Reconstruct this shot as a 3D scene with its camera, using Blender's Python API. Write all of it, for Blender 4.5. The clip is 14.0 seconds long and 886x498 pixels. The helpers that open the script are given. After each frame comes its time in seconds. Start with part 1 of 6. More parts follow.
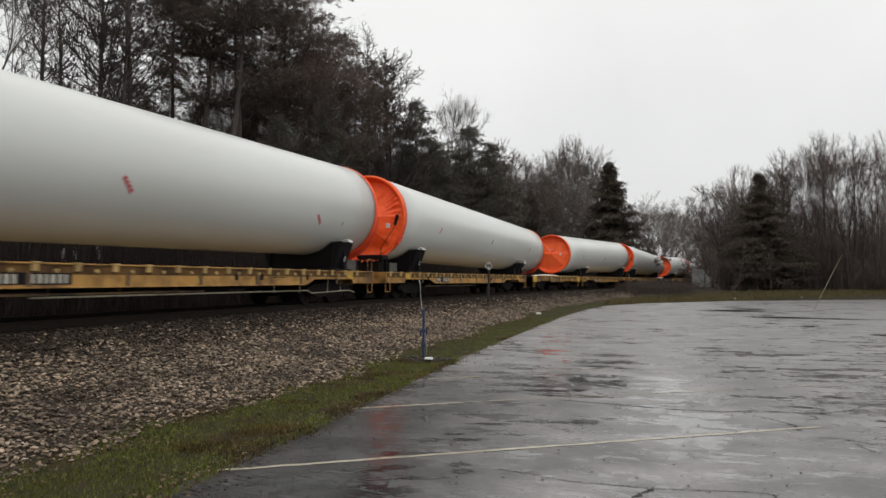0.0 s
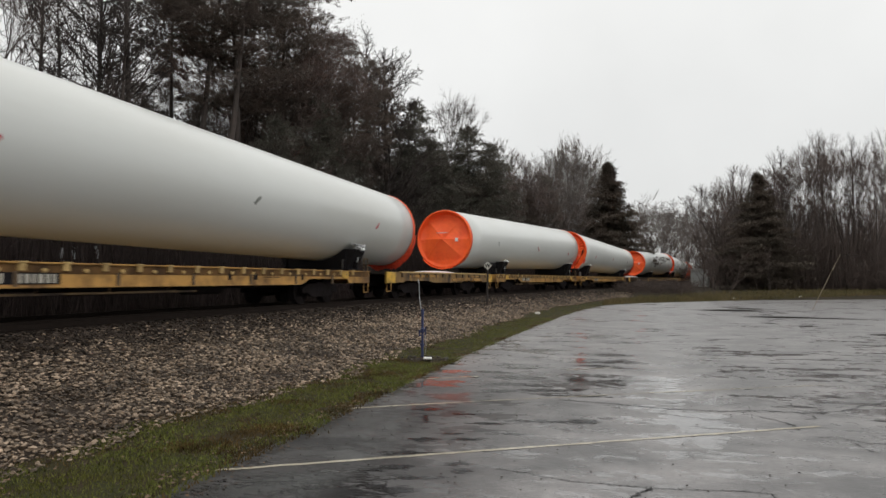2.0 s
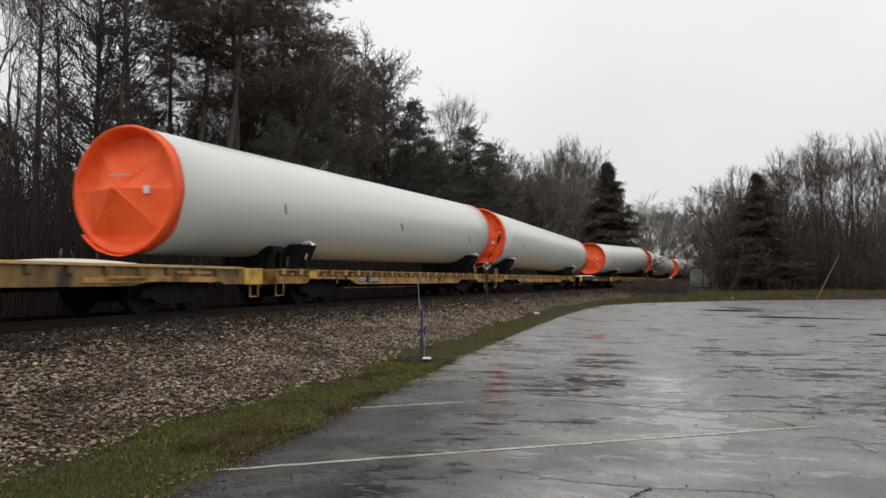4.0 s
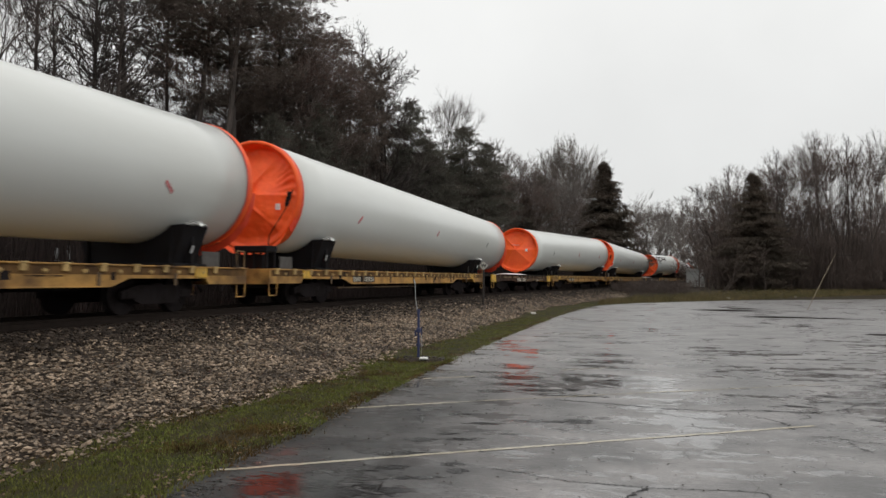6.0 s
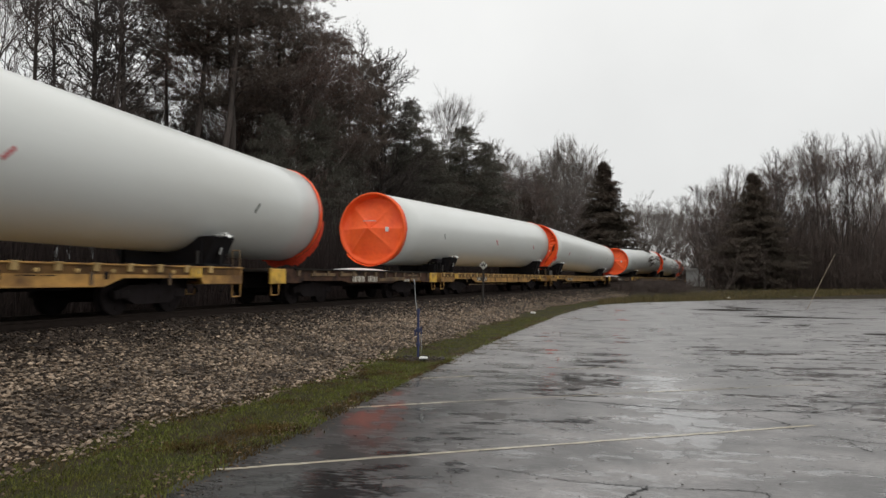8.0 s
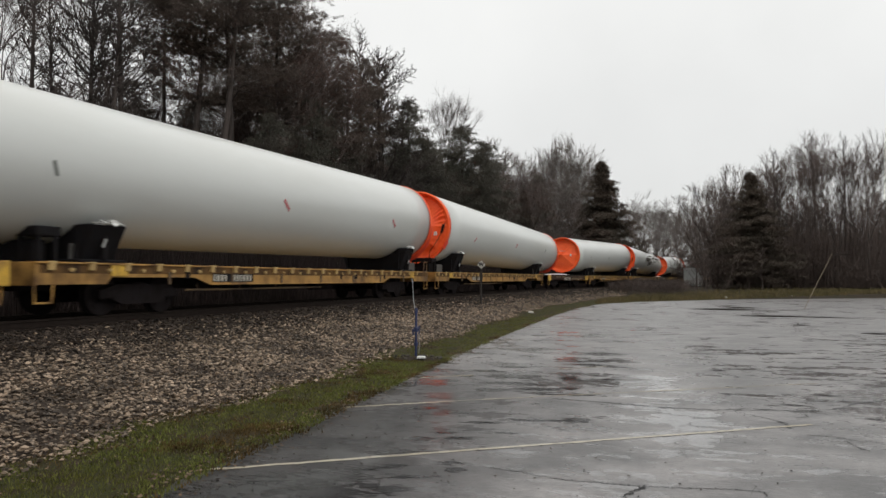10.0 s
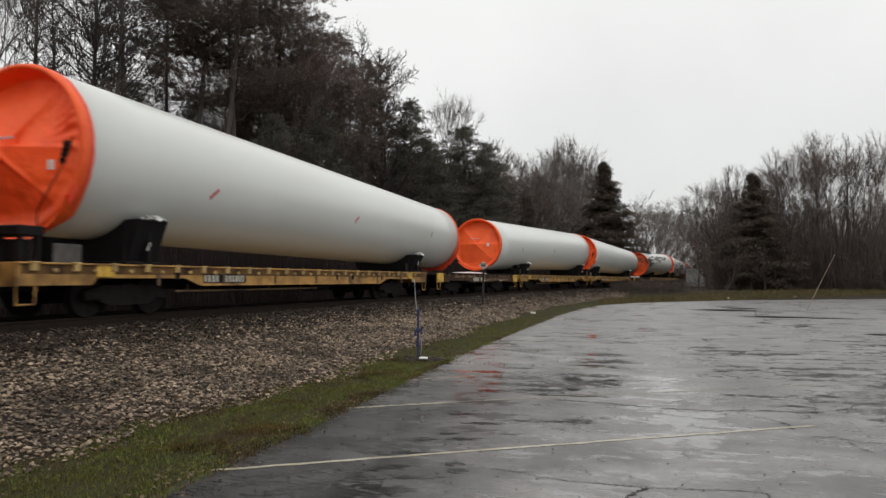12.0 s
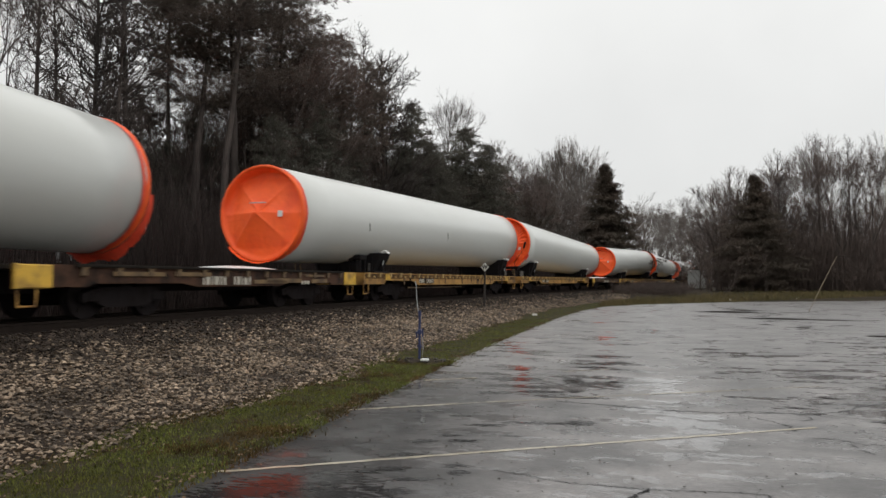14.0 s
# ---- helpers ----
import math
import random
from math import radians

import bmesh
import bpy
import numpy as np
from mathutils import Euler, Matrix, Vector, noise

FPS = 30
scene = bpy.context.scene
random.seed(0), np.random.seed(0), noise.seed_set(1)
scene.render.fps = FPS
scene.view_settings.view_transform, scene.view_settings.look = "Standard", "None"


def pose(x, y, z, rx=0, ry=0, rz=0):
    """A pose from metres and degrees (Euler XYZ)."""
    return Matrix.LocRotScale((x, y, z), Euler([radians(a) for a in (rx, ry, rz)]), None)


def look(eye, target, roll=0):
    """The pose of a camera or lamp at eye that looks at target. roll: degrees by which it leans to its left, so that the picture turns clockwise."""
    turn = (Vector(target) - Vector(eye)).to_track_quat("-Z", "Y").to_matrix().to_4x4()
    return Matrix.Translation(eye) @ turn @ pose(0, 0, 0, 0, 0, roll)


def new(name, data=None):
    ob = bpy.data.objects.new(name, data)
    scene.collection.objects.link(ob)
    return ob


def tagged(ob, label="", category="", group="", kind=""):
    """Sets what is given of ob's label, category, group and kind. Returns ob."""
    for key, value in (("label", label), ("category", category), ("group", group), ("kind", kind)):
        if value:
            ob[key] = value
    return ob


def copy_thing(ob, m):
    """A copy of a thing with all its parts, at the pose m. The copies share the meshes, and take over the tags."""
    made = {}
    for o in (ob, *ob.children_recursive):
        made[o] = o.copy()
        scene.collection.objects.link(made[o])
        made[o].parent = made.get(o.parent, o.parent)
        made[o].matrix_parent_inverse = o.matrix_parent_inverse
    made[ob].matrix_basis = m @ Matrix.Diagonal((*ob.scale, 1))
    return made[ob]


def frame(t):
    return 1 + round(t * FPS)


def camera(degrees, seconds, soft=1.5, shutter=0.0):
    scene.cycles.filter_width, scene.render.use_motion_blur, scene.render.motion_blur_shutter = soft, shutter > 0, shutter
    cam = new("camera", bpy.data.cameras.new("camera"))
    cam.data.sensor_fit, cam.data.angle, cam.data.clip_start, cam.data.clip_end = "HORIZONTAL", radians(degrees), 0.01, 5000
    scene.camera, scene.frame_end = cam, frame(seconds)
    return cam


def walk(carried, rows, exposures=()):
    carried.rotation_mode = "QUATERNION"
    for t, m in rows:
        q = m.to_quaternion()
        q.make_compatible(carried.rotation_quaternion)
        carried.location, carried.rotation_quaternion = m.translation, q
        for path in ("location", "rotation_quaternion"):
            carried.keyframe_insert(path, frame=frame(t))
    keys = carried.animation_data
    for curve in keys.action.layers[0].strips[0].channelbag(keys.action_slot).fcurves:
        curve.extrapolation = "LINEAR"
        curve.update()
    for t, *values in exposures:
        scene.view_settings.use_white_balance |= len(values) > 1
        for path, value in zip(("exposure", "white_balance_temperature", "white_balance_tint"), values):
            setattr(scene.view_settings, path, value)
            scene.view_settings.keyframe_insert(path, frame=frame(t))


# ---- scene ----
# ---- camera and its walk ----
FOV = 62.0
cam = camera(FOV, 14.0, soft=1.5, shutter=0.3)
EYE = (0.0, 0.0, 1.6)
YAW, PITCH, ROLL = 14.694, 2.366, 0.152
# small sway of the hand: seconds, turn, tilt (degrees)
SWAY = [(0, 0, 0), (0.5, 0, -.057), (1, -.132, -.114), (1.5, -.154, -.044), (2, -.088, -.022), (2.5, 0, 0), (3, .022, -.035),
        (4.2, -.2, -.01), (5.5, -.417, .013), (6, -.395, -.022), (6.5, -.395, -.088), (7, -.461, -.066), (7.5, -.439, -.044),
        (8, -.417, -.053), (9.2, -.52, -.08), (10.5, -.593, -.105), (11, -.527, -.044), (11.5, -.439, -.035), (12, -.417, -.035),
        (12.5, -.483, -.022), (13, -.483, 0), (13.5, -.417, .088), (14, -.307, .097)]
walk(cam, [(t, pose(*EYE, 90 + PITCH + b, 0, YAW + a) @ pose(0, 0, 0, 0, 0, ROLL)) for t, a, b in SWAY],
     exposures=[(0, 0.0), (14, 0.0)])

# ---- world and sun: an even overcast sky ----
SUN_EL, SUN_ROT = radians(72), radians(150)
world = bpy.data.worlds.new("overcast")
scene.world = world
world.use_nodes = True
wn, wl = world.node_tree.nodes, world.node_tree.links
wn.clear()
w_out, w_bg = wn.new("ShaderNodeOutputWorld"), wn.new("ShaderNodeBackground")
sky = wn.new("ShaderNodeTexSky")
sky.sky_type, sky.sun_disc, sky.sun_elevation, sky.sun_rotation = "NISHITA", False, SUN_EL, SUN_ROT
w_scale = wn.new("ShaderNodeVectorMath"); w_scale.operation = "SCALE"; w_scale.inputs["Scale"].default_value = 0.10
w_co, w_noise, w_sep = wn.new("ShaderNodeTexCoord"), wn.new("ShaderNodeTexNoise"), wn.new("ShaderNodeSeparateXYZ")
w_noise.inputs["Scale"].default_value, w_noise.inputs["Detail"].default_value = 2.6, 5
w_ramp = wn.new("ShaderNodeValToRGB")   # brightness of the cloud layer from horizon to zenith
w_ramp.color_ramp.elements[0].position, w_ramp.color_ramp.elements[0].color = 0.0, (0.675, 0.675, 0.665, 1)
w_ramp.color_ramp.elements[1].position, w_ramp.color_ramp.elements[1].color = 1.0, (1.17, 1.16, 1.13, 1)
w_mid = w_ramp.color_ramp.elements.new(0.28)
w_mid.color = (0.85, 0.85, 0.83, 1)
w_cr = wn.new("ShaderNodeMapRange")
w_cr.inputs["To Min"].default_value, w_cr.inputs["To Max"].default_value = 0.86, 1.14
w_mul = wn.new("ShaderNodeVectorMath"); w_mul.operation = "SCALE"
w_mix = wn.new("ShaderNodeMix"); w_mix.data_type = "RGBA"; w_mix.inputs["Factor"].default_value = 0.93
wl.new(w_co.outputs["Generated"], w_noise.inputs["Vector"])
wl.new(w_co.outputs["Generated"], w_sep.inputs[0])
wl.new(w_sep.outputs["Z"], w_ramp.inputs["Fac"])
wl.new(w_noise.outputs["Fac"], w_cr.inputs["Value"])
wl.new(w_ramp.outputs["Color"], w_mul.inputs[0])
wl.new(w_cr.outputs["Result"], w_mul.inputs["Scale"])
wl.new(sky.outputs["Color"], w_scale.inputs[0])
wl.new(w_scale.outputs[0], w_mix.inputs["A"])
wl.new(w_mul.outputs[0], w_mix.inputs["B"])
wl.new(w_mix.outputs["Result"], w_bg.inputs["Color"])
w_bg.inputs["Strength"].default_value = 1.08
wl.new(w_bg.outputs[0], w_out.inputs[0])
sun = new("sun", bpy.data.lights.new("sun", "SUN"))
sun.data.energy, sun.data.angle, sun.data.color = 0.5, radians(60), (1, .97, .93)
sun.matrix_world = look((0, 0, 0), (-math.sin(SUN_ROT), -math.cos(SUN_ROT), -math.tan(SUN_EL)))

# ---- materials ----


def material(name, colour, rough=0.7, metal=0.0, vary=0.25, scale=6.0, fine=60.0, bump=0.0, tint=None, amount=0.5, coat=0.0, spec=0.5, stretch=(1, 1, 1), island=0.0, loose=0.0):
    """A surface with variation at two scales: broad stains towards tint, and fine grain."""
    m = bpy.data.materials.new(name)
    m.use_nodes = True
    n, l = m.node_tree.nodes, m.node_tree.links
    p = n["Principled BSDF"]
    co, mp = n.new("ShaderNodeTexCoord"), n.new("ShaderNodeMapping")
    mp.inputs["Scale"].default_value = stretch
    l.new(co.outputs["Object"], mp.inputs["Vector"])
    a, b = n.new("ShaderNodeTexNoise"), n.new("ShaderNodeTexNoise")
    a.inputs["Scale"].default_value, a.inputs["Detail"].default_value = scale, 5
    b.inputs["Scale"].default_value, b.inputs["Detail"].default_value = fine, 3
    for x in (a, b):
        l.new(mp.outputs[0], x.inputs["Vector"])
    ra = n.new("ShaderNodeMapRange")
    ra.inputs["From Min"].default_value, ra.inputs["From Max"].default_value, ra.inputs["To Max"].default_value = 0.42, 0.68, amount
    l.new(a.outputs["Fac"], ra.inputs["Value"])
    mix = n.new("ShaderNodeMix"); mix.data_type = "RGBA"
    mix.inputs["A"].default_value = (*colour, 1)
    mix.inputs["B"].default_value = (*(tint or [c * 0.6 for c in colour]), 1)
    l.new(ra.outputs["Result"], mix.inputs["Factor"])
    rb = n.new("ShaderNodeMapRange")
    rb.inputs["To Min"].default_value, rb.inputs["To Max"].default_value = 1 - vary, 1 + vary
    l.new(b.outputs["Fac"], rb.inputs["Value"])
    sc = n.new("ShaderNodeVectorMath"); sc.operation = "SCALE"
    l.new(mix.outputs["Result"], sc.inputs[0]); l.new(rb.outputs["Result"], sc.inputs["Scale"])
    last = sc
    if island or loose:
        g = n.new("ShaderNodeNewGeometry") if island else n.new("ShaderNodeObjectInfo")
        rc = n.new("ShaderNodeMapRange")
        k = island or loose
        rc.inputs["To Min"].default_value, rc.inputs["To Max"].default_value = 1 - k, 1 + k
        pw = n.new("ShaderNodeMath"); pw.operation = "POWER"
        pw.inputs[1].default_value = 1.9 if k > .85 else 1.0      # mostly dull pieces, a few pale ones
        if k > .85:
            rc.inputs["To Min"].default_value, rc.inputs["To Max"].default_value = .50, 2.5
        l.new(g.outputs["Random Per Island" if island else "Random"], pw.inputs[0])
        l.new(pw.outputs[0], rc.inputs["Value"])
        s2 = n.new("ShaderNodeVectorMath"); s2.operation = "SCALE"
        l.new(sc.outputs[0], s2.inputs[0]); l.new(rc.outputs["Result"], s2.inputs["Scale"])
        last = s2
    l.new(last.outputs[0], p.inputs["Base Color"])
    p.inputs["Roughness"].default_value, p.inputs["Metallic"].default_value = rough, metal
    p.inputs["Specular IOR Level"].default_value = spec
    p.inputs["Coat Weight"].default_value = coat
    if bump:
        bp = n.new("ShaderNodeBump")
        bp.inputs["Strength"].default_value, bp.inputs["Distance"].default_value = bump, 0.02
        l.new(b.outputs["Fac"], bp.inputs["Height"]); l.new(bp.outputs[0], p.inputs["Normal"])
    return m


def wet_asphalt():
    """Dark old asphalt under a broken film of rain: mirror-smooth where water stands, satin and grainy where it has drained."""
    m = bpy.data.materials.new("wet_asphalt")
    m.use_nodes = True
    n, l = m.node_tree.nodes, m.node_tree.links
    p = n["Principled BSDF"]
    co = n.new("ShaderNodeTexCoord")

    def tex(scale, detail, stretch=(1, 1, 1), rough=.5):
        mp, t = n.new("ShaderNodeMapping"), n.new("ShaderNodeTexNoise")
        mp.inputs["Scale"].default_value = stretch
        t.inputs["Scale"].default_value, t.inputs["Detail"].default_value, t.inputs["Roughness"].default_value = scale, detail, rough
        l.new(co.outputs["Object"], mp.inputs["Vector"]); l.new(mp.outputs[0], t.inputs["Vector"])
        return t.outputs["Fac"]

    def ramp(source, a, b, lo, hi):
        r = n.new("ShaderNodeMapRange")
        for key, val in (("From Min", a), ("From Max", b), ("To Min", lo), ("To Max", hi)):
            r.inputs[key].default_value = val
        l.new(source, r.inputs["Value"])
        return r.outputs["Result"]

    def calc(op, a, b):
        c = n.new("ShaderNodeMath")
        c.operation = op
        for k, q in enumerate((a, b)):
            if isinstance(q, (int, float)):
                c.inputs[k].default_value = q
            else:
                l.new(q, c.inputs[k])
        return c.outputs[0]

    broad, mid, fine, grain = tex(.42, 3, (1, .75, 1)), tex(1.5, 7, (.75, 1.2, 1), .55), tex(7, 5, (.7, 1.2, 1)), tex(85, 3)
    sep = n.new("ShaderNodeSeparateXYZ")
    l.new(co.outputs["Object"], sep.inputs[0])
    streak = tex(1.3, 6, (.5, 1.5, 1), .6)
    level = calc("ADD", calc("ADD", calc("MULTIPLY", broad, .3), calc("MULTIPLY", mid, .35)), calc("MULTIPLY", streak, .35))
    level = calc("ADD", level, calc("ADD", ramp(fine, .3, .7, -.055, .055), ramp(sep.outputs["Y"], 14, 24, 0, -.045)))      # it drains better far out
    wet = ramp(level, WET0, WET1, 0, 1)
    # base: old binder and worn aggregate, in worn blotches
    mix = n.new("ShaderNodeMix"); mix.data_type = "RGBA"
    mix.inputs["A"].default_value, mix.inputs["B"].default_value = (.066, .0625, .0615, 1), (.212, .198, .194, 1)
    l.new(ramp(tex(1.1, 8, (.8, 1.1, 1), .6), .38, .66, 0, 1), mix.inputs["Factor"])
    dark = n.new("ShaderNodeVectorMath"); dark.operation = "SCALE"
    l.new(mix.outputs["Result"], dark.inputs[0])
    # strip by the verge: dark reflections painted into its colour, film thinned outside puddles
    off_strip = calc("MAXIMUM", ramp(sep.outputs["X"], -2.4, -.5, 0, 1), ramp(sep.outputs["Y"], 8.5, 14, 0, 1))
    wet_and_reflected_dark = calc("MULTIPLY", ramp(wet, 0, 1, 1, .85), ramp(off_strip, 0, 1, .24, 1))
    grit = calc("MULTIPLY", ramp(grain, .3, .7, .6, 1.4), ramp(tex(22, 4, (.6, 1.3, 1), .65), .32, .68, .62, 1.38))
    l.new(calc("MULTIPLY", grit, wet_and_reflected_dark), dark.inputs["Scale"])
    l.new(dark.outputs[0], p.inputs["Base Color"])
    p.inputs["Roughness"].default_value = .7
    p.inputs["Specular IOR Level"].default_value = .25
    p.inputs["Coat IOR"].default_value = 1.5
    # fine cracks break the film
    warp, vor = n.new("ShaderNodeVectorMath"), n.new("ShaderNodeTexVoronoi")
    warp.operation = "MULTIPLY_ADD"
    wn_ = n.new("ShaderNodeTexNoise"); wn_.inputs["Scale"].default_value, wn_.inputs["Detail"].default_value = 3.5, 4
    l.new(co.outputs["Object"], wn_.inputs["Vector"])
    l.new(wn_.outputs["Color"], warp.inputs[0]); warp.inputs[1].default_value = (.35, .35, 0); l.new(co.outputs["Object"], warp.inputs[2])
    vor.feature, vor.inputs["Scale"].default_value = "DISTANCE_TO_EDGE", 1.5
    l.new(warp.outputs[0], vor.inputs["Vector"])
    line = calc("MULTIPLY", ramp(vor.outputs["Distance"], .002, .009, 1, 0), ramp(tex(.22, 2), .55, .66, 0, 1))
    film = n.new("ShaderNodeMath"); film.operation = "SUBTRACT"; film.use_clamp = True
    l.new(calc("MULTIPLY", ramp(wet, 0, 1, .88, 1), calc("MAXIMUM", ramp(off_strip, 0, 1, .30, 1), ramp(wet, 0, 1, 0, .46))), film.inputs[0]); l.new(line, film.inputs[1])
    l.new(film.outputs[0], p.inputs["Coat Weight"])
    l.new(calc("ADD", ramp(wet, 0, 1, .40, .04), ramp(fine, .35, .65, -.02, .05)), p.inputs["Coat Roughness"])
    bp = n.new("ShaderNodeBump")
    bp.inputs["Distance"].default_value = .006
    l.new(ramp(wet, 0, 1, .28, .01), bp.inputs["Strength"])
    l.new(grain, bp.inputs["Height"])
    ripple = n.new("ShaderNodeBump")
    ripple.inputs["Distance"].default_value = .012
    l.new(ramp(wet, 0, 1, .14, .05), ripple.inputs["Strength"])
    l.new(tex(5, 3, (1, 1.6, 1)), ripple.inputs["Height"])
    l.new(bp.outputs[0], p.inputs["Normal"])
    l.new(bp.outputs[0], ripple.inputs["Normal"])
    l.new(ripple.outputs[0], p.inputs["Coat Normal"])
    return m


WET0, WET1 = .495, .545
ASPHALT = wet_asphalt()
EARTH = material("leaf_litter_earth", (.034, .025, .018), .9, scale=1.2, fine=25, tint=(.028, .027, .013), amount=.8, bump=.6, spec=.12)
VERGE = material("verge_soil", (.034, .026, .013), .9, scale=2.5, fine=40, tint=(.030, .034, .011), amount=.9, bump=.8, spec=.12)
BED = material("ballast_fines", (.040, .030, .023), .9, scale=3, fine=45, tint=(.012, .009, .007), amount=.8, bump=1, spec=.12)
STONE = material("crushed_stone", (.198, .149, .106), .5, scale=1.0, fine=50, tint=(.050, .036, .025), amount=.9, island=.9, bump=.3, spec=.25)
# the train's shade on the bank is put into this colour, besides track grime
SHADESTONE = material("shaded_grimy_stone", (.044, .033, .026), .6, scale=1.0, fine=50, tint=(.028, .021, .016), amount=.85, island=.8, bump=.3, spec=.12)


def standing_water():
    """Dark shallow water that breaks up into the asphalt's grain towards its margin."""
    m = material("standing_water", (.022, .021, .022), .13, scale=4, tint=(.020, .019, .018), spec=.19)
    n, l = m.node_tree.nodes, m.node_tree.links
    co, geo = n.new("ShaderNodeTexCoord"), n.new("ShaderNodeNewGeometry")
    rad, mp, nz, add, edge = n.new("ShaderNodeVectorMath"), n.new("ShaderNodeMapping"), n.new("ShaderNodeTexNoise"), n.new("ShaderNodeMath"), n.new("ShaderNodeMapRange")
    mid = n.new("ShaderNodeVectorMath")
    mid.operation, mid.inputs[1].default_value = "SUBTRACT", (.5, .5, .5)
    flat = n.new("ShaderNodeVectorMath")
    flat.operation, flat.inputs[1].default_value = "MULTIPLY", (2, 2, 0)
    rad.operation = "LENGTH"
    l.new(co.outputs["Generated"], mid.inputs[0]); l.new(mid.outputs[0], flat.inputs[0]); l.new(flat.outputs[0], rad.inputs[0])
    mp.inputs["Scale"].default_value = (8, 22, 1)
    nz.inputs["Scale"].default_value, nz.inputs["Detail"].default_value, nz.inputs["Roughness"].default_value = 1, 7, .62
    l.new(geo.outputs["Position"], mp.inputs["Vector"]); l.new(mp.outputs[0], nz.inputs["Vector"])
    add.operation = "MULTIPLY_ADD"
    add.inputs[1].default_value = 3.2
    l.new(nz.outputs["Fac"], add.inputs[0]); l.new(rad.outputs["Value"], add.inputs[2])
    for key, val in (("From Min", 2.05), ("From Max", 2.4), ("To Min", 1), ("To Max", 0)):
        edge.inputs[key].default_value = val
    l.new(add.outputs[0], edge.inputs["Value"])
    l.new(edge.outputs["Result"], n["Principled BSDF"].inputs["Alpha"])
    return m


WATER = standing_water()
DEADGRASS = material("withered_grass", (.105, .070, .028), .75, scale=1.6, fine=9, tint=(.030, .022, .012), amount=.8, island=.5, spec=.05)
GRASS = material("wet_grass", (.112, .124, .030), .6, scale=1.3, fine=8, tint=(.080, .066, .018), amount=.5, island=.5, spec=.1)
DRYGRASS = material("dry_grass", (.125, .098, .048), .85, scale=.35, fine=5, tint=(.06, .062, .022), amount=.8, island=.4, spec=.12)
LINE = material("worn_line_paint", (.40, .35, .26), .5, scale=9, fine=90, tint=(.12, .11, .09), amount=.55, coat=.4)
CRACK = material("crack_fill", (.012, .012, .013), .6, scale=20, vary=.4)
RAIL = material("rusty_rail", (.03, .022, .018), .75, metal=0, scale=8, tint=(.018, .013, .011), spec=.1)
TIE = material("creosote_tie", (.022, .017, .014), .85, scale=6, fine=70, bump=.5, loose=.3)
PAINT = material("white_tower_paint", (.66, .675, .65), .30, scale=.5, fine=6, vary=.02, tint=(.55, .55, .51), amount=.5, stretch=(1, .25, 1), coat=.15)
TARP = material("orange_tarpaulin", (.93, .128, .024), .5, scale=2.0, fine=7, vary=.08, tint=(.80, .085, .02), amount=.6, bump=.9, spec=.35)
TARPRED = material("orange_tarpaulin_hem", (.82, .075, .03), .55, scale=5, fine=30, vary=.1)
YELLOW = material("weathered_yellow_paint", (.50, .275, .075), .55, scale=1.8, fine=22, vary=.22, tint=(.10, .05, .022), amount=.9, loose=.12, spec=.3)
YELLOWDIRT = material("grimy_brown_yellow_paint", (.20, .125, .055), .7, scale=1.5, fine=18, vary=.25, tint=(.045, .028, .02), amount=.95)
CLEANYELLOW = material("fresh_yellow_paint", (.70, .42, .05), .55, scale=3.2, tint=(.22, .12, .035), amount=.8)
YELLOWDECK = material("worn_yellow_deck", (.32, .19, .05), .6, scale=1.2, fine=16, vary=.25, tint=(.16, .09, .035), amount=.7)
IDLERSIDE = material("dirt_caked_side", (.082, .040, .024), .75, scale=2.6, fine=16, vary=.35, tint=(.016, .011, .009), amount=1.0, spec=.2)
DECK = material("grimy_deck", (.035, .028, .022), .6, scale=2, fine=18, vary=.3, amount=.7)
BLACK = material("black_steel", (.016, .015, .0165), .65, scale=4, tint=(.014, .011, .010), amount=.6, spec=.06)
GRIME = material("grimy_running_gear", (.023, .019, .0195), .9, scale=5, tint=(.014, .011, .009), amount=.6, spec=.05)
PALEROD = material("pale_rod", (.34, .30, .22), .6, scale=6, tint=(.16, .12, .08), amount=.8)
PANEL = material("dull_grey_panel", (.085, .080, .075), .6, scale=5, tint=(.05, .045, .04), amount=.9)
STEEL = material("bright_steel", (.62, .62, .60), .35, metal=.7, scale=10, tint=(.4, .4, .39))
WHITE = material("white_lettering", (.54, .50, .42), .6, scale=8, tint=(.4, .38, .32), amount=.6)
MARKRED = material("red_tape", (.50, .022, .032), .5, scale=10)
MARKGREY = material("grey_tape", (.16, .17, .15), .6, scale=12)
MARKPALE = material("pale_tape", (.62, .40, .40), .5, scale=12)
BARK = material("wet_bark", (.076, .060, .053), .9, scale=3, fine=30, stretch=(1, 1, .3), tint=(.020, .017, .015), amount=.7, bump=.5, loose=.25)
TWIG = material("bare_twigs", (.100, .074, .064), .85, scale=.4, fine=8, tint=(.038, .031, .028), amount=.7, loose=.3)
GREYTWIG = material("grey_bare_twigs", (.120, .100, .088), .85, scale=.4, fine=8, tint=(.05, .042, .037), amount=.7, loose=.25)
NEEDLE = material("pine_needles", (.104, .100, .078), .75, scale=.5, fine=6, tint=(.088, .066, .054), amount=.6, loose=.25, island=.3)
DULLNEEDLE = material("winter_brown_needles", (.116, .090, .074), .75, scale=.5, fine=6, tint=(.112, .072, .056), amount=.7, loose=.25, island=.3)
FIRNEEDLE = material("dark_fir_needles", (.105, .088, .070), .8, scale=.5, fine=6, tint=(.110, .080, .064), amount=.7, loose=.25, island=.3, spec=.2)
RUSTLEAF = material("withered_oak_leaves", (.135, .074, .056), .8, scale=.5, fine=6, tint=(.045, .025, .018), amount=.7, island=.35)
